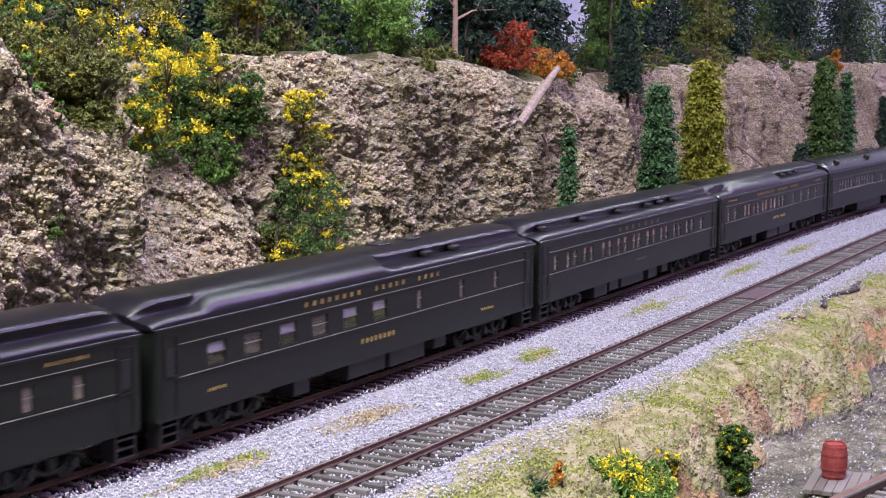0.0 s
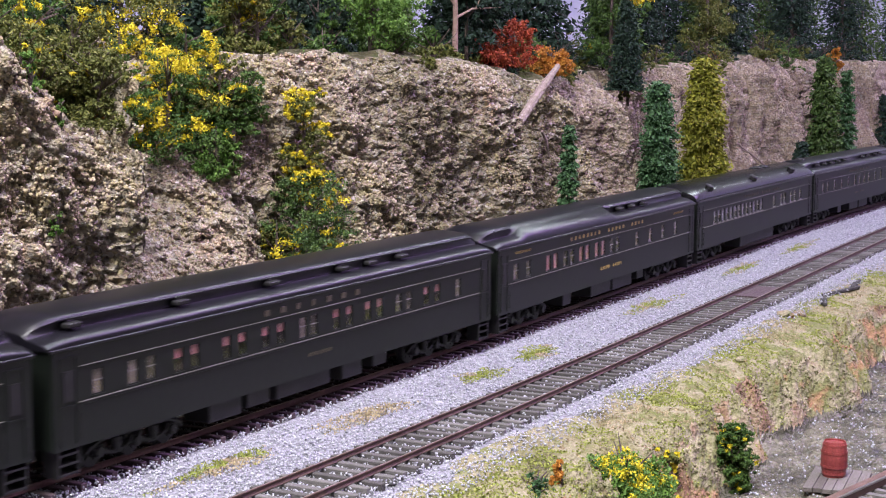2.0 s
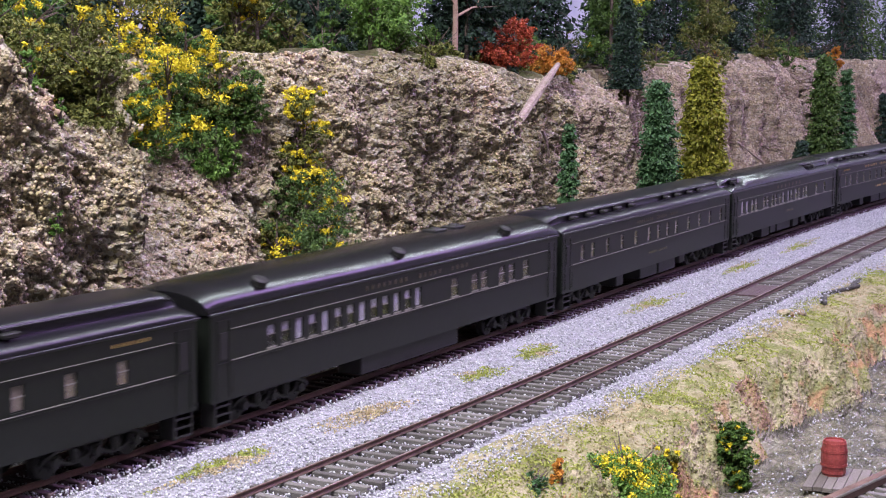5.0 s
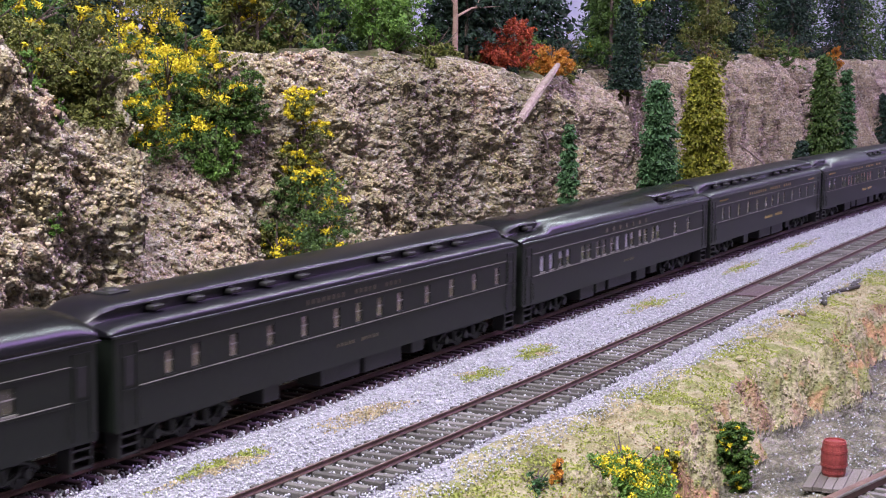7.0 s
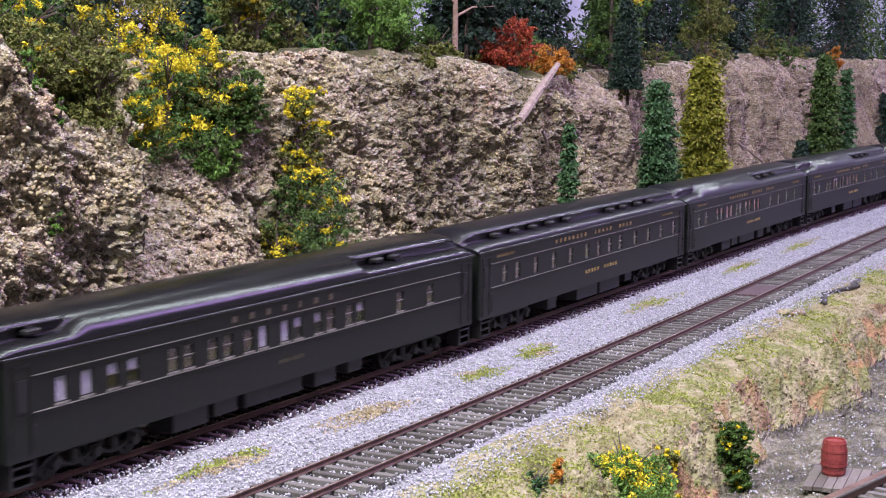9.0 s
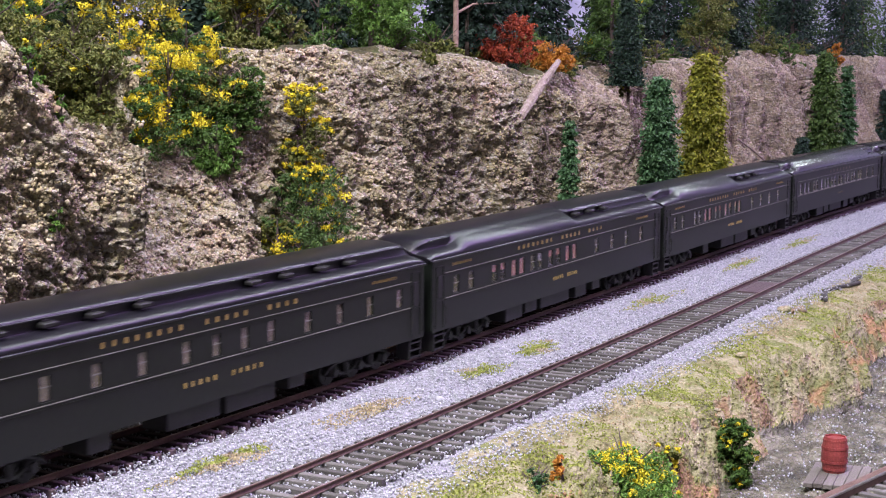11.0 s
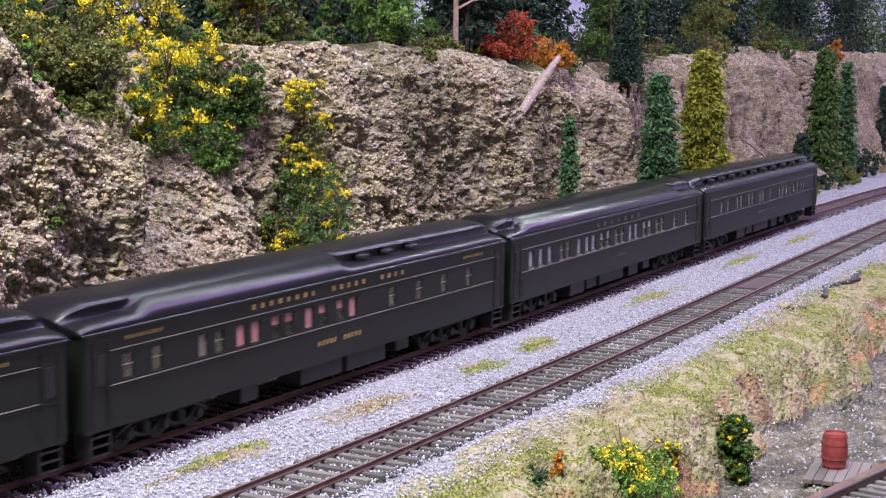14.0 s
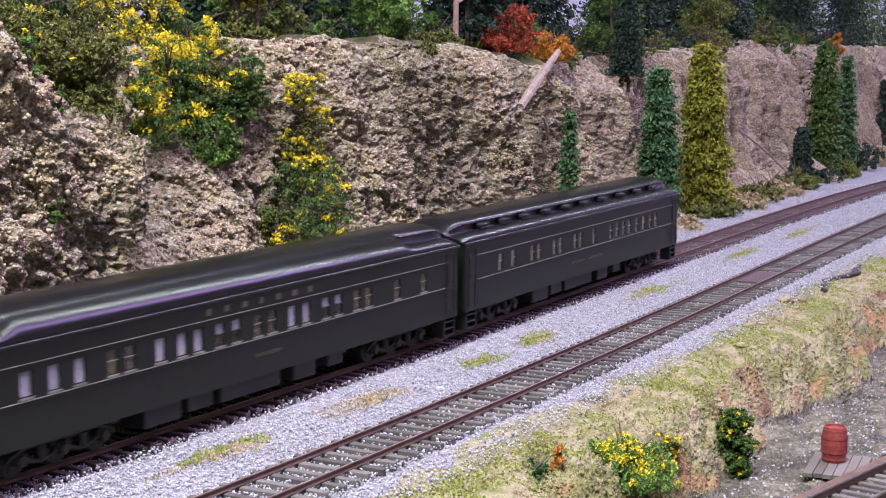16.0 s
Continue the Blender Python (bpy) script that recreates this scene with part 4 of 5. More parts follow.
def bush(name, x, w_off, z0, h, w, cols, label, category, seed, n=2600, leaf=0.0010, k=14, crown_from=0.1, y=None, tips=0.0, tipmat=None, trunk=None, lean=0.0):
    rng = np.random.default_rng(seed)
    t = thing(name, label, category, pose(x, line_y(x) + w_off if y is None else y, z0))
    bm = bmesh.new()
    branch_frame(bm, h, w, rng, lean=lean, r=0.0011 * max(1.0, w / 0.045))
    part("trunk", bm, trunk or M_BARK, t)
    blobs = []
    for _ in range(int(k * 1.9)):
        f = rng.uniform(crown_from, 1.0)
        spread = 0.5 * w * (0.55 + 0.45 * math.sin(math.pi * min(1, 0.15 + 0.8 * (f - crown_from) / (1 - crown_from))))
        a = rng.uniform(0, math.tau)
        r = w * rng.uniform(0.13, 0.24)
        q = max(0.0, spread - r * 0.55) * math.sqrt(rng.uniform(0, 1))
        blobs.append(((q * math.cos(a) + lean * f, q * math.sin(a), max(r * 0.6, f * h - r * 0.6)), (r, r, r * rng.uniform(0.55, 0.85))))
    pts, d, idx, tuft = blob_points(rng, blobs, int(n * 2.2))
    leaf *= 0.7
    up = d[:, 2] + 0.9 * (pts[:, 2] / h - 0.55)
    if tipmat is not None:
        pick = rng.random(len(blobs)) < tips * 1.15
        flower = rng.random(tuft.max() + 1) < 0.82
        cut = pick[idx] & (up > -0.05) & flower[tuft]
        leaf_mesh("crown", pts[~cut], leaf, cols, t, rng)
        leaf_mesh("blossom", pts[cut], leaf, tipmat, t, rng)
    else:
        leaf_mesh("crown", pts, leaf, cols, t, rng)
    return t


def conifer(x, w_off, z0, h, w, material, label, seed, n=3200, leaf=0.0016, y=None, column=0.5, tiers=13, group="conifers"):
    """Tapered trunk with drooping whorls of needle sprays."""
    tiers = int(tiers * 1.35)
    rng = np.random.default_rng(seed)
    t = thing("conifer_tree", label, "conifer tree", pose(x, line_y(x) + w_off if y is None else y, z0), group)
    bm = bmesh.new()
    rod(bm, (0, 0, -0.004), (0, 0, h * 0.97), max(0.0008, w * 0.045), 0.0002, 8)
    limbs = []
    for i in range(tiers):
        f = (i + 0.3) / tiers
        rad = 0.5 * w * ((1 - f) ** (1 - column * 0.75)) * rng.uniform(0.85, 1.1) + w * 0.03
        m = 12
        for j in range(m):
            a = math.tau * (j + rng.uniform(-0.3, 0.3) + 0.5 * (i % 2)) / m
            q = rad * rng.uniform(0.75, 1.1)
            z = f * h + rng.uniform(-0.3, 0.3) * h / tiers
            tip = (q * math.cos(a), q * math.sin(a), z - q * 0.35)
            limbs.append(((0, 0, z + q * 0.08), tip))
            if j % 3 == 0:
                rod(bm, (0, 0, z), tip, 0.0004, 0.0001, 4)
    part("trunk", bm, M_BARK, t)
    A, B = np.array([l[0] for l in limbs]), np.array([l[1] for l in limbs])
    ln = np.linalg.norm(B - A, axis=1)
    n = int(n * 3.0)
    leaf *= 0.8
    idx = rng.choice(len(limbs), n, p=ln / ln.sum())
    f = rng.uniform(0.15, 1.05, (n, 1)) ** 0.7
    p = A[idx] + (B - A)[idx] * f + rng.normal(size=(n, 3)) * np.array([0.06, 0.06, 0.045]) * w
    d = (B - A)[idx] / ln[idx][:, None]
    p[:, 2] = np.maximum(p[:, 2], 0.0005)
    leaf_mesh("crown", p, leaf, material, t, rng, droop=d * 0.9 + np.array([0, 0, -0.1]))
    return t


LB = "yellow-flowering foam shrub with dark green leaves"
# front row of conifers at the foot of the cliff
conifer(0.808, 0.050, -0.003, 0.0885, 0.0135, M_CONB, "slender dark blue-green fir against the cliff", 11, 3000, 0.0013, column=0.85)
conifer(0.997, 0.062, -0.004, 0.1125, 0.0300, M_CONB, "bluish green fir against the cliff", 12, 6500, 0.0016, column=0.9, tiers=16)
conifer(1.108, 0.066, -0.004, 0.1275, 0.0430, M_CONY, "broad yellow-green fir against the cliff", 13, 9000, 0.0018, column=0.75, tiers=17)
conifer(1.480, 0.078, -0.003, 0.1325, 0.0370, M_FIR, "yellowish green fir at the cliff foot", 14, 5500, 0.0019, column=0.75, tiers=15)
conifer(1.552, 0.078, -0.003, 0.119, 0.0240, M_CONB, "narrow green fir at the cliff foot", 15, 3500, 0.0018, column=0.8)
conifer(1.736, 0.09, -0.003, 0.092, 0.0230, M_CONI, "small dark fir at the cliff foot", 16, 2500, 0.002, column=0.7)
conifer(1.415, 0.078, -0.003, 0.052, 0.0220, M_CONI, "small dark fir at the cliff foot", 17, 1800, 0.002, column=0.7)
conifer(1.040, 0.105, 0.1, 0.070, 0.026, M_CONI, "dark fir on the rim behind the bluish fir", 18, 3000, 0.0013, column=0.5)
# tall dark firs on the plateau
BACK = ((1.17, 0.17, 0.118, 0.19, 0.05), (1.232, 0.20, 0.118, 0.21, 0.055), (1.50, 0.19, 0.12, 0.22, 0.062), (1.60, 0.23, 0.12, 0.21, 0.06), (1.71, 0.19, 0.12, 0.2, 0.056), (1.80, 0.22, 0.12, 0.22, 0.06), (1.90, 0.19, 0.12, 0.22, 0.062),
        (2.02, 0.2, 0.12, 0.22, 0.064), (2.16, 0.19, 0.12, 0.22, 0.062), (2.3, 0.2, 0.12, 0.22, 0.066), (1.43, 0.26, 0.12, 0.2, 0.06), (1.06, 0.24, 0.12, 0.2, 0.06), (0.97, 0.22, 0.12, 0.17, 0.055), (0.90, 0.25, 0.12, 0.18, 0.055), (0.84, 0.20, 0.12, 0.13, 0.05),
        (0.77, 0.24, 0.12, 0.16, 0.055), (0.69, 0.25, 0.12, 0.15, 0.055), (0.63, 0.28, 0.12, 0.15, 0.05), (0.535, 0.22, 0.12, 0.14, 0.04), (0.50, 0.24, 0.12, 0.14, 0.036), (1.33, 0.24, 0.12, 0.2, 0.055), (2.1, 0.3, 0.12, 0.22, 0.06), (1.95, 0.3, 0.12, 0.22, 0.06), (0.44, 0.2, 0.118, 0.12, 0.035), (1.28, 0.19, 0.118, 0.2, 0.05), (1.14, 0.26, 0.12, 0.2, 0.055), (1.55, 0.28, 0.12, 0.22, 0.06), (1.66, 0.3, 0.12, 0.22, 0.06), (1.85, 0.28, 0.12, 0.22, 0.065), (2.22, 0.28, 0.12, 0.22, 0.065), (2.4, 0.24, 0.12, 0.22, 0.065), (0.94, 0.17, 0.118, 0.12, 0.045), (1.0, 0.16, 0.116, 0.14, 0.05), (0.74, 0.19, 0.12, 0.11, 0.045), (0.66, 0.2, 0.12, 0.11, 0.045), (1.44, 0.19, 0.12, 0.2, 0.05))
for i, (x, o, z, h, w) in enumerate(BACK):
    conifer(x, o, z, h, w, M_CONI if i % 7 else M_FIR, "tall dark green fir on the plateau behind the cliff", 30 + i, 1900, 0.0024, column=0.35, tiers=15, group="firs on the plateau")
for i, (x, o, h, w) in enumerate(((0.60, 0.33, 0.075, 0.03), (0.575, 0.35, 0.09, 0.03), (0.64, 0.36, 0.085, 0.034), (0.55, 0.36, 0.08, 0.03))):
    conifer(x, o, 0.118, h, w, M_CONI, "small dark fir in front of the backdrop", 70 + i, 2000, 0.002, column=0.3, tiers=10, group="firs on the plateau")
# leafy trees on the rim
bush("leafy_tree", 1.385, 0.165, 0.119, 0.2, 0.062, M_LEAFO, "tall olive leafy tree on the cliff rim", "tree", 101, 6000, 0.0016, 26, 0.1)
bush("leafy_tree", 1.095, 0.140, 0.105, 0.13, 0.060, M_LEAFG, "green leafy tree with some yellow leaves", "tree", 102, 5200, 0.0014, 24, 0.15, tips=0.12, tipmat=M_LEAFY)
bush("leafy_tree", 0.715, 0.135, 0.119, 0.075, 0.062, M_LEAFB, "spreading green leafy tree on the cliff rim", "tree", 103, 4600, 0.0013, 20, 0.28)
bush("leafy_tree", 0.640, 0.165, 0.119, 0.07, 0.05, M_LEAFG, "dark green leafy tree on the cliff rim", "tree", 104, 4200, 0.0013, 18, 0.25, tips=0.2, tipmat=M_LEAFY)
bush("leafy_tree", 0.575, 0.125, 0.108, 0.07, 0.038, M_LEAFO, "yellow-crowned leafy tree on the cliff rim", "tree", 105, 4400, 0.0011, 18, 0.42, tips=0.65, tipmat=M_LEAFY)
bush("leafy_tree", 0.517, 0.150, 0.108, 0.062, 0.062, M_LEAFO, "broad yellow and green tree above the gully", "tree", 106, 6500, 0.0010, 26, 0.15, tips=0.65, tipmat=M_LEAFY)
bush("leafy_tree", 0.465, 0.150, 0.105, 0.055, 0.03, M_LEAFG, "dark green tree above the gully", "tree", 107, 3000, 0.0010, 14, 0.1, tips=0.25, tipmat=M_LEAFY)
bush("leafy_tree", 0.835, 0.135, 0.119, 0.07, 0.05, M_CONI, "sprawling dark pine on the cliff rim", "tree", 108, 3500, 0.0018, 16, 0.2)
# shrubs in the gully and on the face
bush("shrub", 0.5055, 0.113, 0.0747, 0.0506, 0.0475, M_LEAFG, LB, "shrub", 120, 7000, 0.0009, 26, 0.05, tips=0.95, tipmat=M_LEAFY)
bush("shrub", 0.4214, 0.0766, 0.0919, 0.028, 0.0298, M_LEAFO, "olive brown shrub in the rock gully", "shrub", 121, 3600, 0.0009, 16, 0.05, tips=0.05, tipmat=M_LEAFA)
bush("shrub", 0.5245, 0.1007, 0.0675, 0.0253, 0.0253, M_LEAFB, "bright green shrub in the rock gully", "shrub", 122, 2600, 0.0009, 12, 0.05)
bush("shrub", 0.5343, 0.0983, 0.0847, 0.0262, 0.0262, M_LEAFG, "green shrub beside the rock face", "shrub", 123, 2200, 0.0009, 12, 0.05)
bush("shrub", 0.557, 0.073, 0.0249, 0.0466, 0.044, M_FIR, LB, "shrub", 124, 5600, 0.0009, 26, 0.0, tips=0.25, tipmat=M_LEAFY)
bush("shrub", 0.565, 0.080, 0.0624, 0.0453, 0.0257, M_LEAFO, LB, "shrub", 125, 5200, 0.0009, 24, 0.0, tips=0.6, tipmat=M_LEAFY)
bush("shrub", 0.548, 0.084, 0.0242, 0.0256, 0.0213, M_LEAFO, "low olive shrub with yellow flecks", "shrub", 126, 1800, 0.0009, 10, 0.05, tips=0.35, tipmat=M_LEAFY)
bush("shrub", 0.3819, 0.0728, 0.1062, 0.0158, 0.0089, M_LEAFB, "bright green clump on the rock", "shrub", 127, 900, 0.0008, 8, 0.05)
bush("shrub", 0.3916, 0.0684, 0.0954, 0.0092, 0.0062, M_LEAFB, "bright green clump on the rock", "shrub", 128, 500, 0.0008, 6, 0.05)
bush("shrub", 0.3848, 0.0646, 0.058, 0.0093, 0.0072, M_LEAFB, "bright green clump on the rock", "shrub", 129, 500, 0.0008, 6, 0.05)
bush("shrub", 0.868, 0.120, 0.114, 0.032, 0.048, M_LEAFR, "red autumn shrub on the cliff rim", "shrub", 130, 4200, 0.0011, 18, 0.1)
bush("shrub", 0.918, 0.112, 0.112, 0.018, 0.032, M_LEAFA, "orange autumn shrub on the cliff rim", "shrub", 131, 2400, 0.0011, 12, 0.1)
bush("shrub", 1.045, 0.105, 0.092, 0.036, 0.018, M_LEAFO, "yellow leafed sapling on the cliff rim", "shrub", 132, 1200, 0.0011, 12, 0.0, tips=0.5, tipmat=M_LEAFY)
bush("shrub", 0.722, 0.100, 0.088, 0.035, 0.013, M_LEAFO, "dark dry grass hanging down the cliff", "shrub", 133, 1500, 0.0010, 12, 0.05)
bush("shrub", 1.60, 0.105, 0.112, 0.026, 0.018, M_LEAFA, "orange autumn shrub on the cliff rim", "shrub", 134, 1500, 0.0016, 10, 0.1)
bush("shrub", 1.33, 0.135, 0.118, 0.014, 0.014, M_LEAFA, "small orange shrub on the cliff rim", "shrub", 135, 500, 0.0014, 7, 0.1)
FOOT = ((1.09, 0.045, 0.018, 0.04, 0), (1.16, 0.05, 0.016, 0.05, 1), (1.22, 0.052, 0.018, 0.05, 0), (1.28, 0.06, 0.015, 0.05, 1), (1.36, 0.066, 0.018, 0.05, 0), (1.44, 0.066, 0.015, 0.045, 2), (1.52, 0.07, 0.018, 0.05, 0), (1.62, 0.074, 0.03, 0.05, 2), (1.7, 0.08, 0.02, 0.06, 1), (1.0, 0.04, 0.012, 0.03, 1))
for i, (x, o, h, w, k) in enumerate(FOOT):
    bush("shrub", x, o, -0.005, h, w, (M_LEAFO, M_DRY, M_CONI)[k], ("low olive scrub at the cliff foot", "dry tan scrub at the cliff foot", "low dark scrub at the cliff foot")[k], "shrub", 140 + i, 1500, 0.0016, 10, 0.0)
for i, (x, o, z, h, w) in enumerate(((0.402, 0.088, 0.098, 0.026, 0.022), (0.425, 0.098, 0.092, 0.032, 0.026), (0.41, 0.125, 0.112, 0.03, 0.03), (0.44, 0.135, 0.108, 0.034, 0.034), (0.385, 0.115, 0.118, 0.022, 0.024), (0.455, 0.17, 0.118, 0.03, 0.036))):
    bush("shrub", x, o, z, h, w, (M_LEAFO, M_LEAFG)[i % 2], ("olive shrub behind the rock shoulder", "dark green shrub behind the rock shoulder")[i % 2], "shrub", 180 + i, 2600, 0.0009, 14, 0.0, tips=0.12, tipmat=M_LEAFY)
for i, (x, o, z, h, w, m, lab, tips) in enumerate((
    (0.4233, 0.0861, 0.0958, 0.029, 0.029, M_LEAFO, "olive shrub in the rock gully", 0.1),
    (0.5163, 0.1151, 0.0776, 0.0311, 0.029, M_LEAFG, "dark green shrub in the rock gully", 0.15),
    (0.5402, 0.0976, 0.0895, 0.0255, 0.0255, M_LEAFG, "dark green shrub in the rock gully", 0.05),
    (0.4862, 0.1242, 0.0843, 0.0511, 0.0347, M_LEAFG, "tall yellow-topped green shrub in the rock gully", 0.75),
    (0.5313, 0.1036, 0.0946, 0.0292, 0.0292, M_LEAFO, "olive shrub in the rock gully", 0.25),
    (0.4251, 0.0933, 0.1095, 0.0282, 0.0319, M_LEAFO, "olive shrub in the rock gully", 0.15),
    (0.5285, 0.1213, 0.1061, 0.0297, 0.0397, M_LEAFG, "yellow-topped green shrub in the rock gully", 0.6),
)):
    bush("shrub", x, o, z, h, w, m, lab, "shrub", 300 + i, 3000, 0.0009, 16, 0.0, tips=tips, tipmat=M_LEAFY)
# rim undergrowth along the cliff edge
rng = np.random.default_rng(77)
for i in range(44):
    x = 0.435 + i * 0.031 + rng.uniform(-0.015, 0.015)
    base, bat, top = (float(q) for q in cliff_row(x))
    k = int(rng.integers(0, 3))
    bush("undergrowth", x, base + bat * top + rng.uniform(0.012, 0.04), top - 0.003, rng.uniform(0.014, 0.03), rng.uniform(0.022, 0.045), (M_LEAFO, M_LEAFG, M_CONI)[k], ("olive undergrowth on the cliff rim", "green undergrowth on the cliff rim", "dark undergrowth on the cliff rim")[k], "shrub", 200 + i, 800, 0.0014, 9, 0.0)
for i, (x, o) in enumerate(((0.402, 0.002), (0.428, 0.004), (0.447, 0.0), (0.80, 0.0), (0.825, 0.004), (0.90, 0.006), (0.93, 0.0), (0.945, 0.008), (0.965, 0.004), (0.99, 0.008), (1.025, 0.0), (1.045, 0.004), (1.07, 0.004), (0.66, 0.004), (0.69, 0.01))):
    base, bat, top = (float(q) for q in cliff_row(x))
    bush("undergrowth", x, base + 0.028 + bat * top + o, top - 0.001, 0.034, 0.036, (M_LEAFO, M_LEAFG, M_CONI)[i % 3], ("olive undergrowth on the cliff rim", "green undergrowth on the cliff rim", "dark undergrowth on the cliff rim")[i % 3], "shrub", 260 + i, 2200, 0.0011, 14, 0.0)
# bank in front
bush("shrub", 0.447, -0.131, -0.0215, 0.0150, 0.036, M_LEAFB, "yellow-green flowering shrub on the earth bank", "shrub", 160, 9500, 0.0007, 40, 0.05, tips=0.3, tipmat=M_LEAFY)
bush("shrub", 0.473, -0.137, -0.030, 0.022, 0.012, M_LEAFO, "yellow-tipped sprig on the earth bank", "shrub", 164, 900, 0.0008, 8, 0.2, tips=0.8, tipmat=M_LEAFY)
bush("shrub", 0.528, -0.1425, -0.036, 0.0265, 0.0150, M_LEAFG, "dark green upright shrub with yellow tips", "shrub", 161, 7500, 0.0008, 70, 0.0, tips=0.2, tipmat=M_LEAFY)
bush("shrub", 0.412, -0.124, -0.012, 0.011, 0.007, M_LEAFA, "small orange shrub on the earth bank", "shrub", 162, 700, 0.0007, 7, 0.05)
bush("shrub", 0.402, -0.120, -0.012, 0.008, 0.011, M_CONB, "small blue-green shrub on the earth bank", "shrub", 163, 700, 0.0007, 7, 0.05)

# bare tree on the rim, logs on the face
t = thing("bare_tree", "bare pinkish tree trunk with one long branch", "tree", pose(0.800, line_y(0.8) + 0.125, 0.116))
bm = bmesh.new()
rod(bm, (0, 0, -0.004), (0.0005, 0, 0.031), 0.0019, 0.0016, 9)
rod(bm, (0.0005, 0, 0.031), (-0.001, 0, 0.08), 0.0016, 0.0007, 9)
rod(bm, (0.0005, 0, 0.029), (0.016, -0.002, 0.035), 0.0009, 0.0006, 6)
rod(bm, (0.016, -0.002, 0.035), (0.05, -0.004, 0.037), 0.0006, 0.0002, 6)
rod(bm, (0.02, -0.002, 0.035), (0.03, 0, 0.044), 0.0004, 0.0001, 5)
rod(bm, (0.0, 0, 0.036), (-0.014, 0.002, 0.05), 0.0006, 0.0002, 5)
part("trunk", bm, M_PINKBARK, t)


def log(x0, o0, z0, x1, o1, z1, r, label):
    bm = bmesh.new()
    p, q = Vector((x0, line_y(x0) + o0, z0)), Vector((x1, line_y(x1) + o1, z1))
    m = p.lerp(q, 0.45) + Vector((0.001, 0, 0.0015))
    rod(bm, p, m, r, r * 1.15, 8)
    rod(bm, m, q, r * 1.15, r * 0.7, 8)
    rod(bm, m, m + Vector((0.004, -0.003, 0.003)), r * 0.4, r * 0.2, 5)
    return tagged(part("fallen_log", bm, M_LOG), label, "log")


log(0.784, 0.072, 0.085, 0.889, 0.094, 0.117, 0.0025, "bleached fallen log leaning on the cliff")
log(0.812, 0.070, 0.079, 0.828, 0.072, 0.062, 0.0008, "thin bleached stick on the cliff")
log(1.20, 0.085, 0.045, 1.235, 0.105, 0.075, 0.0018, "bleached log leaning on the far cliff")
log(1.22, 0.075, 0.055, 1.32, 0.06, 0.012, 0.0008, "thin dead branch on the scrub slope")

# flock and turf
rng = np.random.default_rng(5)


def flock(name, pts, size, material, label):
    return tagged(leaf_mesh(name, np.array(pts), size, material, None, rng, long=1.0), label, "turf", kind="stuff")


green, dry = [], []
for cxp, cwp, rx, rw, n in ((0.3555, -0.0343, 0.035, 0.006, 1500), (0.519, -0.0388, 0.022, 0.007, 900), (0.574, -0.038, 0.025, 0.007, 1100), (0.437, -0.036, 0.035, 0.008, 1200), (0.724, -0.0345, 0.04, 0.008, 1000), (0.889, -0.0335, 0.05, 0.006, 900), (1.02, -0.036, 0.06, 0.006, 700)):
    for _ in range(n):
        a, q = rng.uniform(0, math.tau), rng.random() ** 0.8
        q *= 0.75 + 0.75 * noise.noise(Vector((math.cos(a) * 1.7, math.sin(a) * 1.7, cxp * 40)))
        x, w = cxp + rx * q * math.cos(a), cwp + 1.25 * rw * q * math.sin(a)
        (green if (noise.noise(Vector((x * 90, w * 90, 1))) > 0.0 - 0.3 * (1 - q)) and cxp != 0.437 else dry).append((x, line_y(x) + w, -0.0034 + rng.uniform(0, 0.0005)))
x = 0.3 + 0.75 * rng.random(80000) ** 1.2
w = rng.uniform(-0.15, -0.098, 80000)
g = vn(x * 45, w * 45, 3) + 0.4 * vn(x * 160, w * 160, 4)
z = ground_z(x, w)
keep = ~((w > -0.108) & (rng.random(80000) > (-0.098 - w) / 0.01)) & ~((z < -0.014) & ((rng.random(80000) < 0.45) | (z < -0.033)))
is_green, is_dry = keep & (g > 0.12), keep & (g < -0.15) & (rng.random(80000) < 0.5)
soil = np.stack([x, line_ya(x) + w, z + rng.uniform(0, 0.0006, 80000)], 1)
green, dry = list(map(tuple, green)) + list(map(tuple, soil[is_green])), list(map(tuple, dry)) + list(map(tuple, soil[is_dry]))
x, z = 0.33 + 0.5 * rng.random(7000), rng.uniform(0.0, 0.12, 7000)
keep = (z < cliff_row(x)[2]) & (vn(x * 50, z * 50, 12) > 0.3)
moss = np.stack([x, line_ya(x) + cliff_point(x, z) - 0.0006, z], 1)[keep]
green, dry = green + list(map(tuple, moss[::3])), dry + list(map(tuple, moss[1::3]))
x, z = 0.463 + 0.010 * rng.normal(size=900), 0.066 + 0.006 * rng.normal(size=900)
green = green + list(map(tuple, np.stack([x, line_ya(x) + cliff_point(x, z) - 0.0008, z], 1)))
flock("turf_flock", green, 0.0005, M_TUFT, "yellow-green ground foam turf")
flock("dry_flock", dry, 0.0005, M_DRY, "tan dry ground foam turf")
x, w = 0.38 + 0.6 * rng.random(7000) ** 1.2, rng.uniform(-0.158, -0.118, 7000)
z = ground_z(x, w)
keep = (z > -0.031) & (z < -0.0105)
pts = np.stack([x, line_ya(x) + w, z + 0.0002], 1)[keep]
stones("earth_clods", pts, 0.0009, M_BANK, "crumbled earth clods on the bank", rng, "clods")
# creek gravel in pale stone, which also paints the water's white glints
pts = [(x, line_y(x) + w, -0.0348) for x, w in zip(rng.uniform(0.45, 0.95, 1500), rng.uniform(-0.2, -0.140, 1500))]
stones("creek_pebbles", pts, 0.0006, M_STONE, "pale pebbles on the creek bed, standing in for its glints", rng, "pebbles")


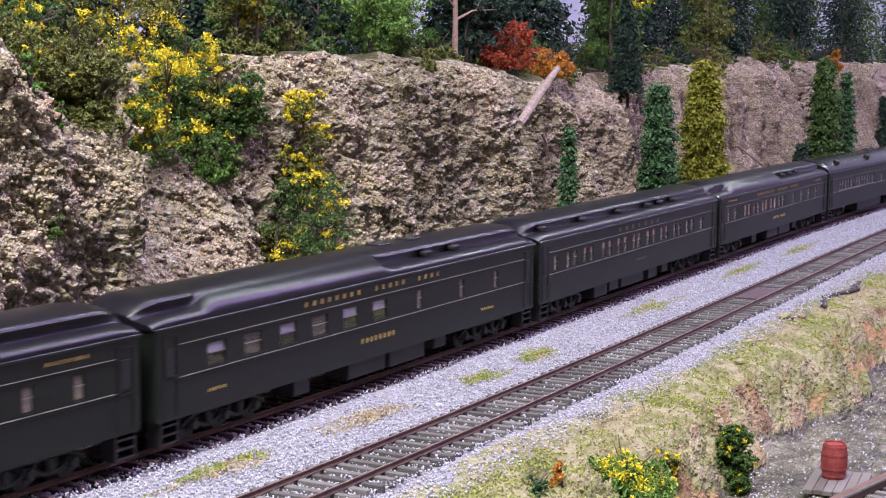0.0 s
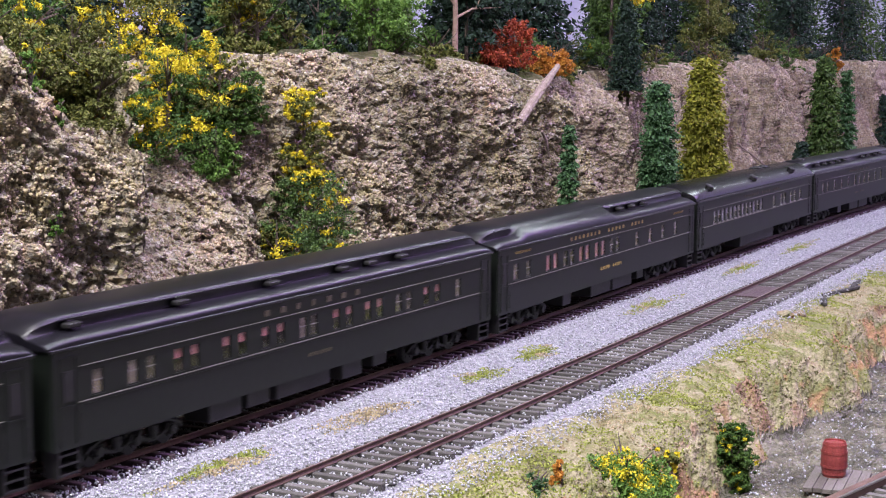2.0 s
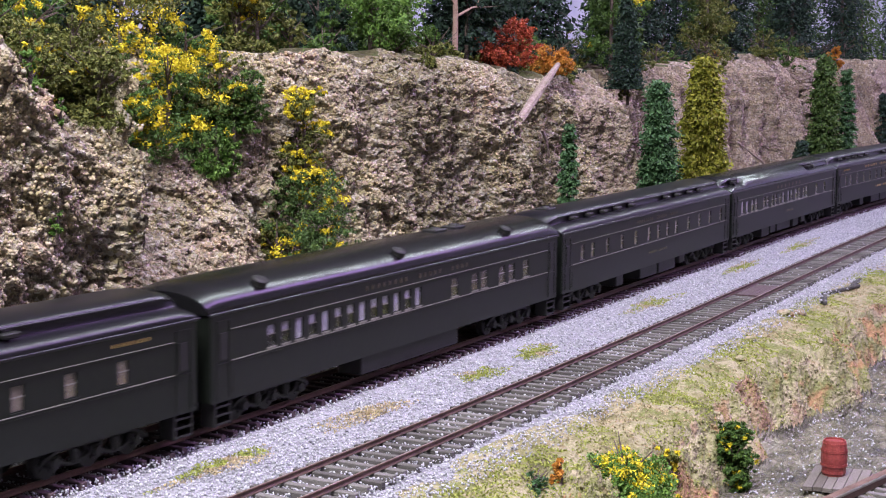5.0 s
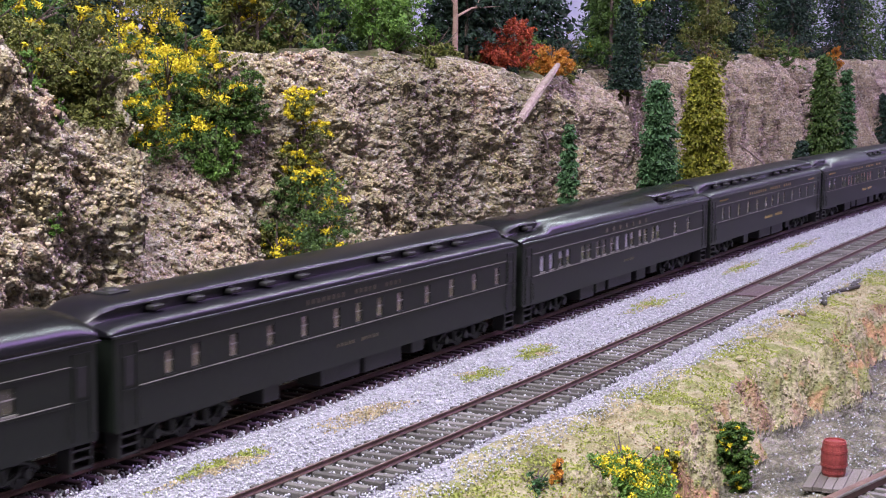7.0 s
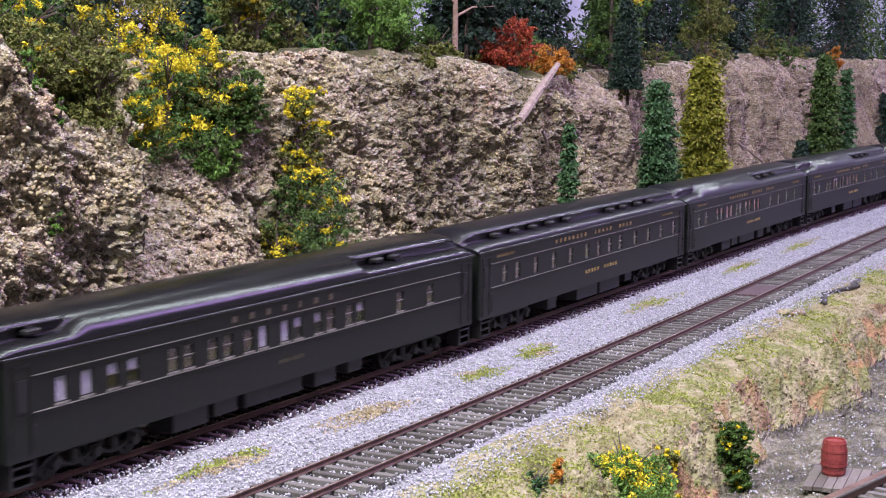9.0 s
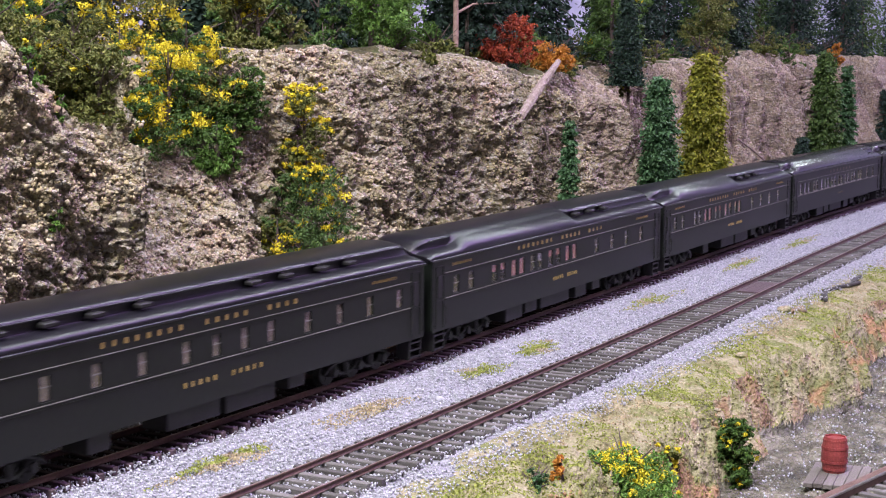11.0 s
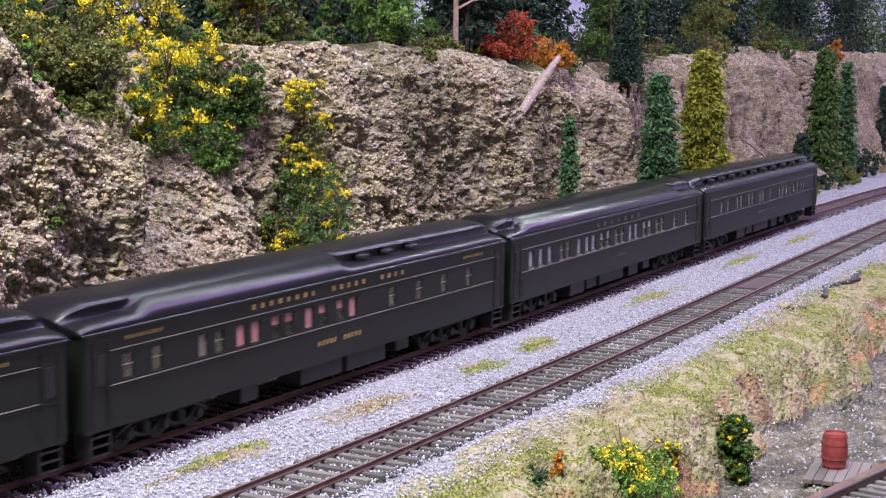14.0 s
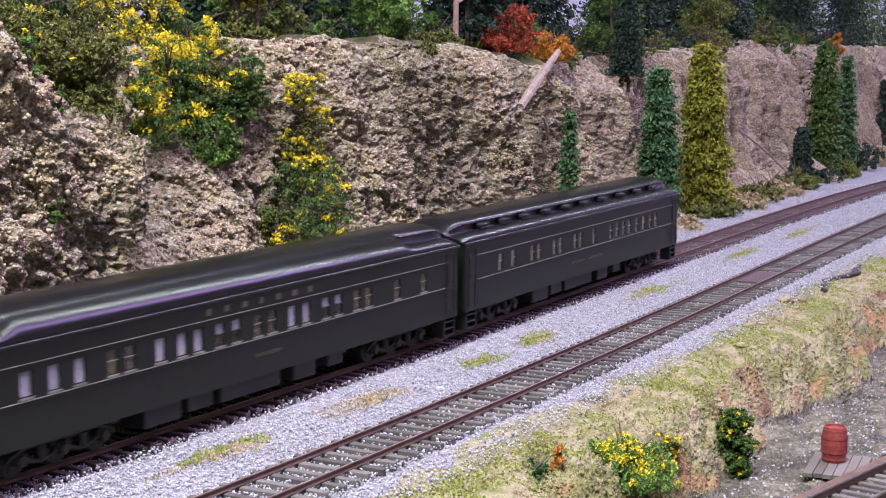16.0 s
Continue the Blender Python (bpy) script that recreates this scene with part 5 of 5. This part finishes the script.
# ---- small things ----
def barrel(x, y, z):
    t = thing("barrel", "weathered red wooden barrel on a plank deck", "barrel", pose(x, y, z, 0, 0, 15))
    prof = ((0.0040, 0.0), (0.0045, 0.0025), (0.0048, 0.0050), (0.0049, 0.0066), (0.0048, 0.0082), (0.0045, 0.0107), (0.0040, 0.0132), (0.0036, 0.0132), (0.0036, 0.0126))
    bm = bmesh.new()
    n = 28
    rows = [[bm.verts.new((r * (1 - 0.012 * (k % 2)) * math.cos(k * math.tau / n), r * (1 - 0.012 * (k % 2)) * math.sin(k * math.tau / n), h)) for k in range(n)] for r, h in prof]
    for a, b in zip(rows, rows[1:]):
        for k in range(n):
            bm.faces.new((a[k], a[(k + 1) % n], b[(k + 1) % n], b[k]))
    bm.faces.new(rows[-1])
    bm.faces.new(list(reversed(rows[0])))
    part("shell", bm, M_RED, t)
    for h, r in ((0.0014, 0.00445), (0.0040, 0.0049), (0.0092, 0.0049), (0.0118, 0.00445)):
        bm = bmesh.new()
        bmesh.ops.create_cone(bm, cap_ends=False, segments=28, radius1=r, radius2=r, depth=0.0009, matrix=Matrix.Translation((0, 0, h)))
        bmesh.ops.solidify(bm, geom=bm.faces[:], thickness=0.00018)
        part("hoop", bm, M_RED, t, "red painted barrel hoop")
    return t


DECK_Z = -0.0338
d = thing("plank_deck", "small weathered grey plank deck beside the lower track", "deck", pose(0.5555, -0.1418, DECK_Z, 0, 0, 12))
for i in range(6):
    bm = bmesh.new()
    box(bm, -0.0170 - 0.0006 * (i % 2), 0.0150, -0.0105 + i * 0.0035, -0.0105 + i * 0.0035 + 0.0033, -0.0004, 0.0012, 0.0001)
    part("plank", bm, M_PLANK, d)
for x in (-0.0125, 0.0105):
    bm = bmesh.new()
    box(bm, x, x + 0.002, -0.0105, 0.0103, -0.002, -0.0001)
    part("joist", bm, M_BEAM, d)
barrel(0.5583, -0.1391, DECK_Z + 0.0012)

lt = thing("lower_track", "worn steel rail on brown timbers at creek level", "railway track", kind="structure")
DX, DY = Vector((0.0665, -0.0078, 0)).normalized(), Vector((0.0078, 0.0665, 0)).normalized()


def along(name, off, z0, z1, w, m, s0=-0.2, s1=0.5):
    bm = bmesh.new()
    box(bm, s0, s1, -w / 2, w / 2, z0, z1, min(w, z1 - z0) * 0.12)
    o = part(name, bm, m, lt)
    p = Vector((0.5094, -0.1454, 0)) - DY * off
    o.matrix_basis = Matrix.Translation(p) @ Matrix.Rotation(math.atan2(DX.y, DX.x), 4, "Z")


along("beam", 0.0022, -0.036, -0.0318, 0.0042, M_BEAM)
along("rail_web", 0.0062, -0.0335, -0.0312, 0.0007, M_RAIL2)
along("rail_top", 0.0062, -0.0312, -0.0305, 0.0011, M_STEEL)
along("rail_web", 0.0228, -0.0335, -0.0312, 0.0007, M_RAIL2)
along("rail_top", 0.0228, -0.0312, -0.0305, 0.0011, M_STEEL)
me = bpy.data.meshes.new("timber")
bm = bmesh.new()
box(bm, -0.0014, 0.0014, -0.029, -0.0046, -0.0365, -0.0336, 0.0002)
bm.to_mesh(me)
bm.free()
me.materials.append(M_TIE2)
for i in range(70):
    o = new("timber", me)
    o.parent = lt
    p = Vector((0.5094, -0.1454, 0)) + DX * (-0.18 + i * 0.0068)
    o.matrix_basis = Matrix.Translation(p) @ Matrix.Rotation(math.atan2(DX.y, DX.x), 4, "Z")

# crossing boards between the near rails, rail bits lying in the ballast, a few loose rocks
cb = thing("crossing_boards", "dark weathered boards between the rails of the near track", "crossing", pose(0.79, line_y(0.79) - SPACING, 0, 0, 0, math.degrees(heading(0.79))))
for i in range(4):
    bm = bmesh.new()
    box(bm, -0.020, 0.020, -0.0066 + i * 0.0033, -0.0066 + i * 0.0033 + 0.0031, -0.0025, -0.0012, 0.0001)
    part("board", bm, M_TIE1, cb)
for i, (x, o, a, l) in enumerate(((0.80, -0.108, 20, 0.03), (0.84, -0.1075, -6, 0.045), (0.87, -0.109, 12, 0.03))):
    bm = bmesh.new()
    box(bm, -l / 2, l / 2, -0.0011, 0.0011, 0.0, 0.0018, 0.0004)
    box(bm, -l / 3, l / 4, 0.0011, 0.0024, 0.0, 0.0012, 0.0003)
    b = part("scrap_timber", bm, M_TRUNKDARK)
    tagged(b, "dark scrap timber lying at the ballast edge", "scrap timber")
    b.matrix_basis = pose(x, line_y(x) + o, float(ground_z(x, o)) + 0.0002, 0, 0, a)
for i, (x, o, r, m) in enumerate(((0.735, -0.104, 0.0042, M_BANK), (0.752, -0.107, 0.0034, M_CHIP), (0.468, -0.048, 0.0019, M_STONE), (0.66, -0.108, 0.0025, M_BANK), (0.62, -0.116, 0.0026, M_BANK))):
    bm = bmesh.new()
    bmesh.ops.create_icosphere(bm, subdivisions=2, radius=r)
    for v in bm.verts:
        v.co *= 1 + 0.35 * noise.noise(v.co * 300 + Vector((i, 0, 0)))
        v.co.z *= 0.55
    b = part("loose_rock", bm, m)
    tagged(b, "loose angular rock lying beside the track", "rock")
    b.matrix_basis = pose(x, line_y(x) + o, float(ground_z(x, o)) + r * 0.3)

# ---- what moves: the train rolls past towards the viewer ----
# run of the train along the line, metres at seconds: close to a steady 0.161 m/s
RUN_T = (0, 3.5, 7, 9, 13, 16)
RUN_S = (0.3386, -0.2242, -0.7893, -1.1103, -1.7503, -2.2333)
ARC_X = np.linspace(-3.5, 5.0, 8501)
ARC_S = np.concatenate([[0.0], np.cumsum(np.hypot(np.diff(ARC_X), np.diff(line_ya(ARC_X))))])
ARC_S -= np.interp(0.0, ARC_X, ARC_S)


def at_arc(d):
    """The x at which the line has run d metres."""
    return float(np.interp(d, ARC_S, ARC_X))


def front(t):
    return float(np.interp(t, RUN_T, RUN_S))


def motions():
    times = [0.5 * k for k in range(33)]
    for i, c in enumerate(CARS):
        rows = []
        for t in times:
            run = front(t) + (i - 0.5) * PITCHX
            a, b = at_arc(run - 0.094), at_arc(run + 0.094)
            x = (a + b) / 2
            ya, yb = line_y(a), line_y(b)
            rows.append((t, pose(x, (ya + yb) / 2, 0, 0, 0, math.degrees(math.atan2(yb - ya, b - a)))))
        walk(c, rows)
    spin = [k / 30 for k in range(481)]
    for w, dx in WHEELS:
        rows = [(t, pose(dx, 0, 0.0050, 0, math.degrees((front(t) - front(0)) / 0.0050) % 360, 0)) for t in spin]
        walk(w, rows)


motions()
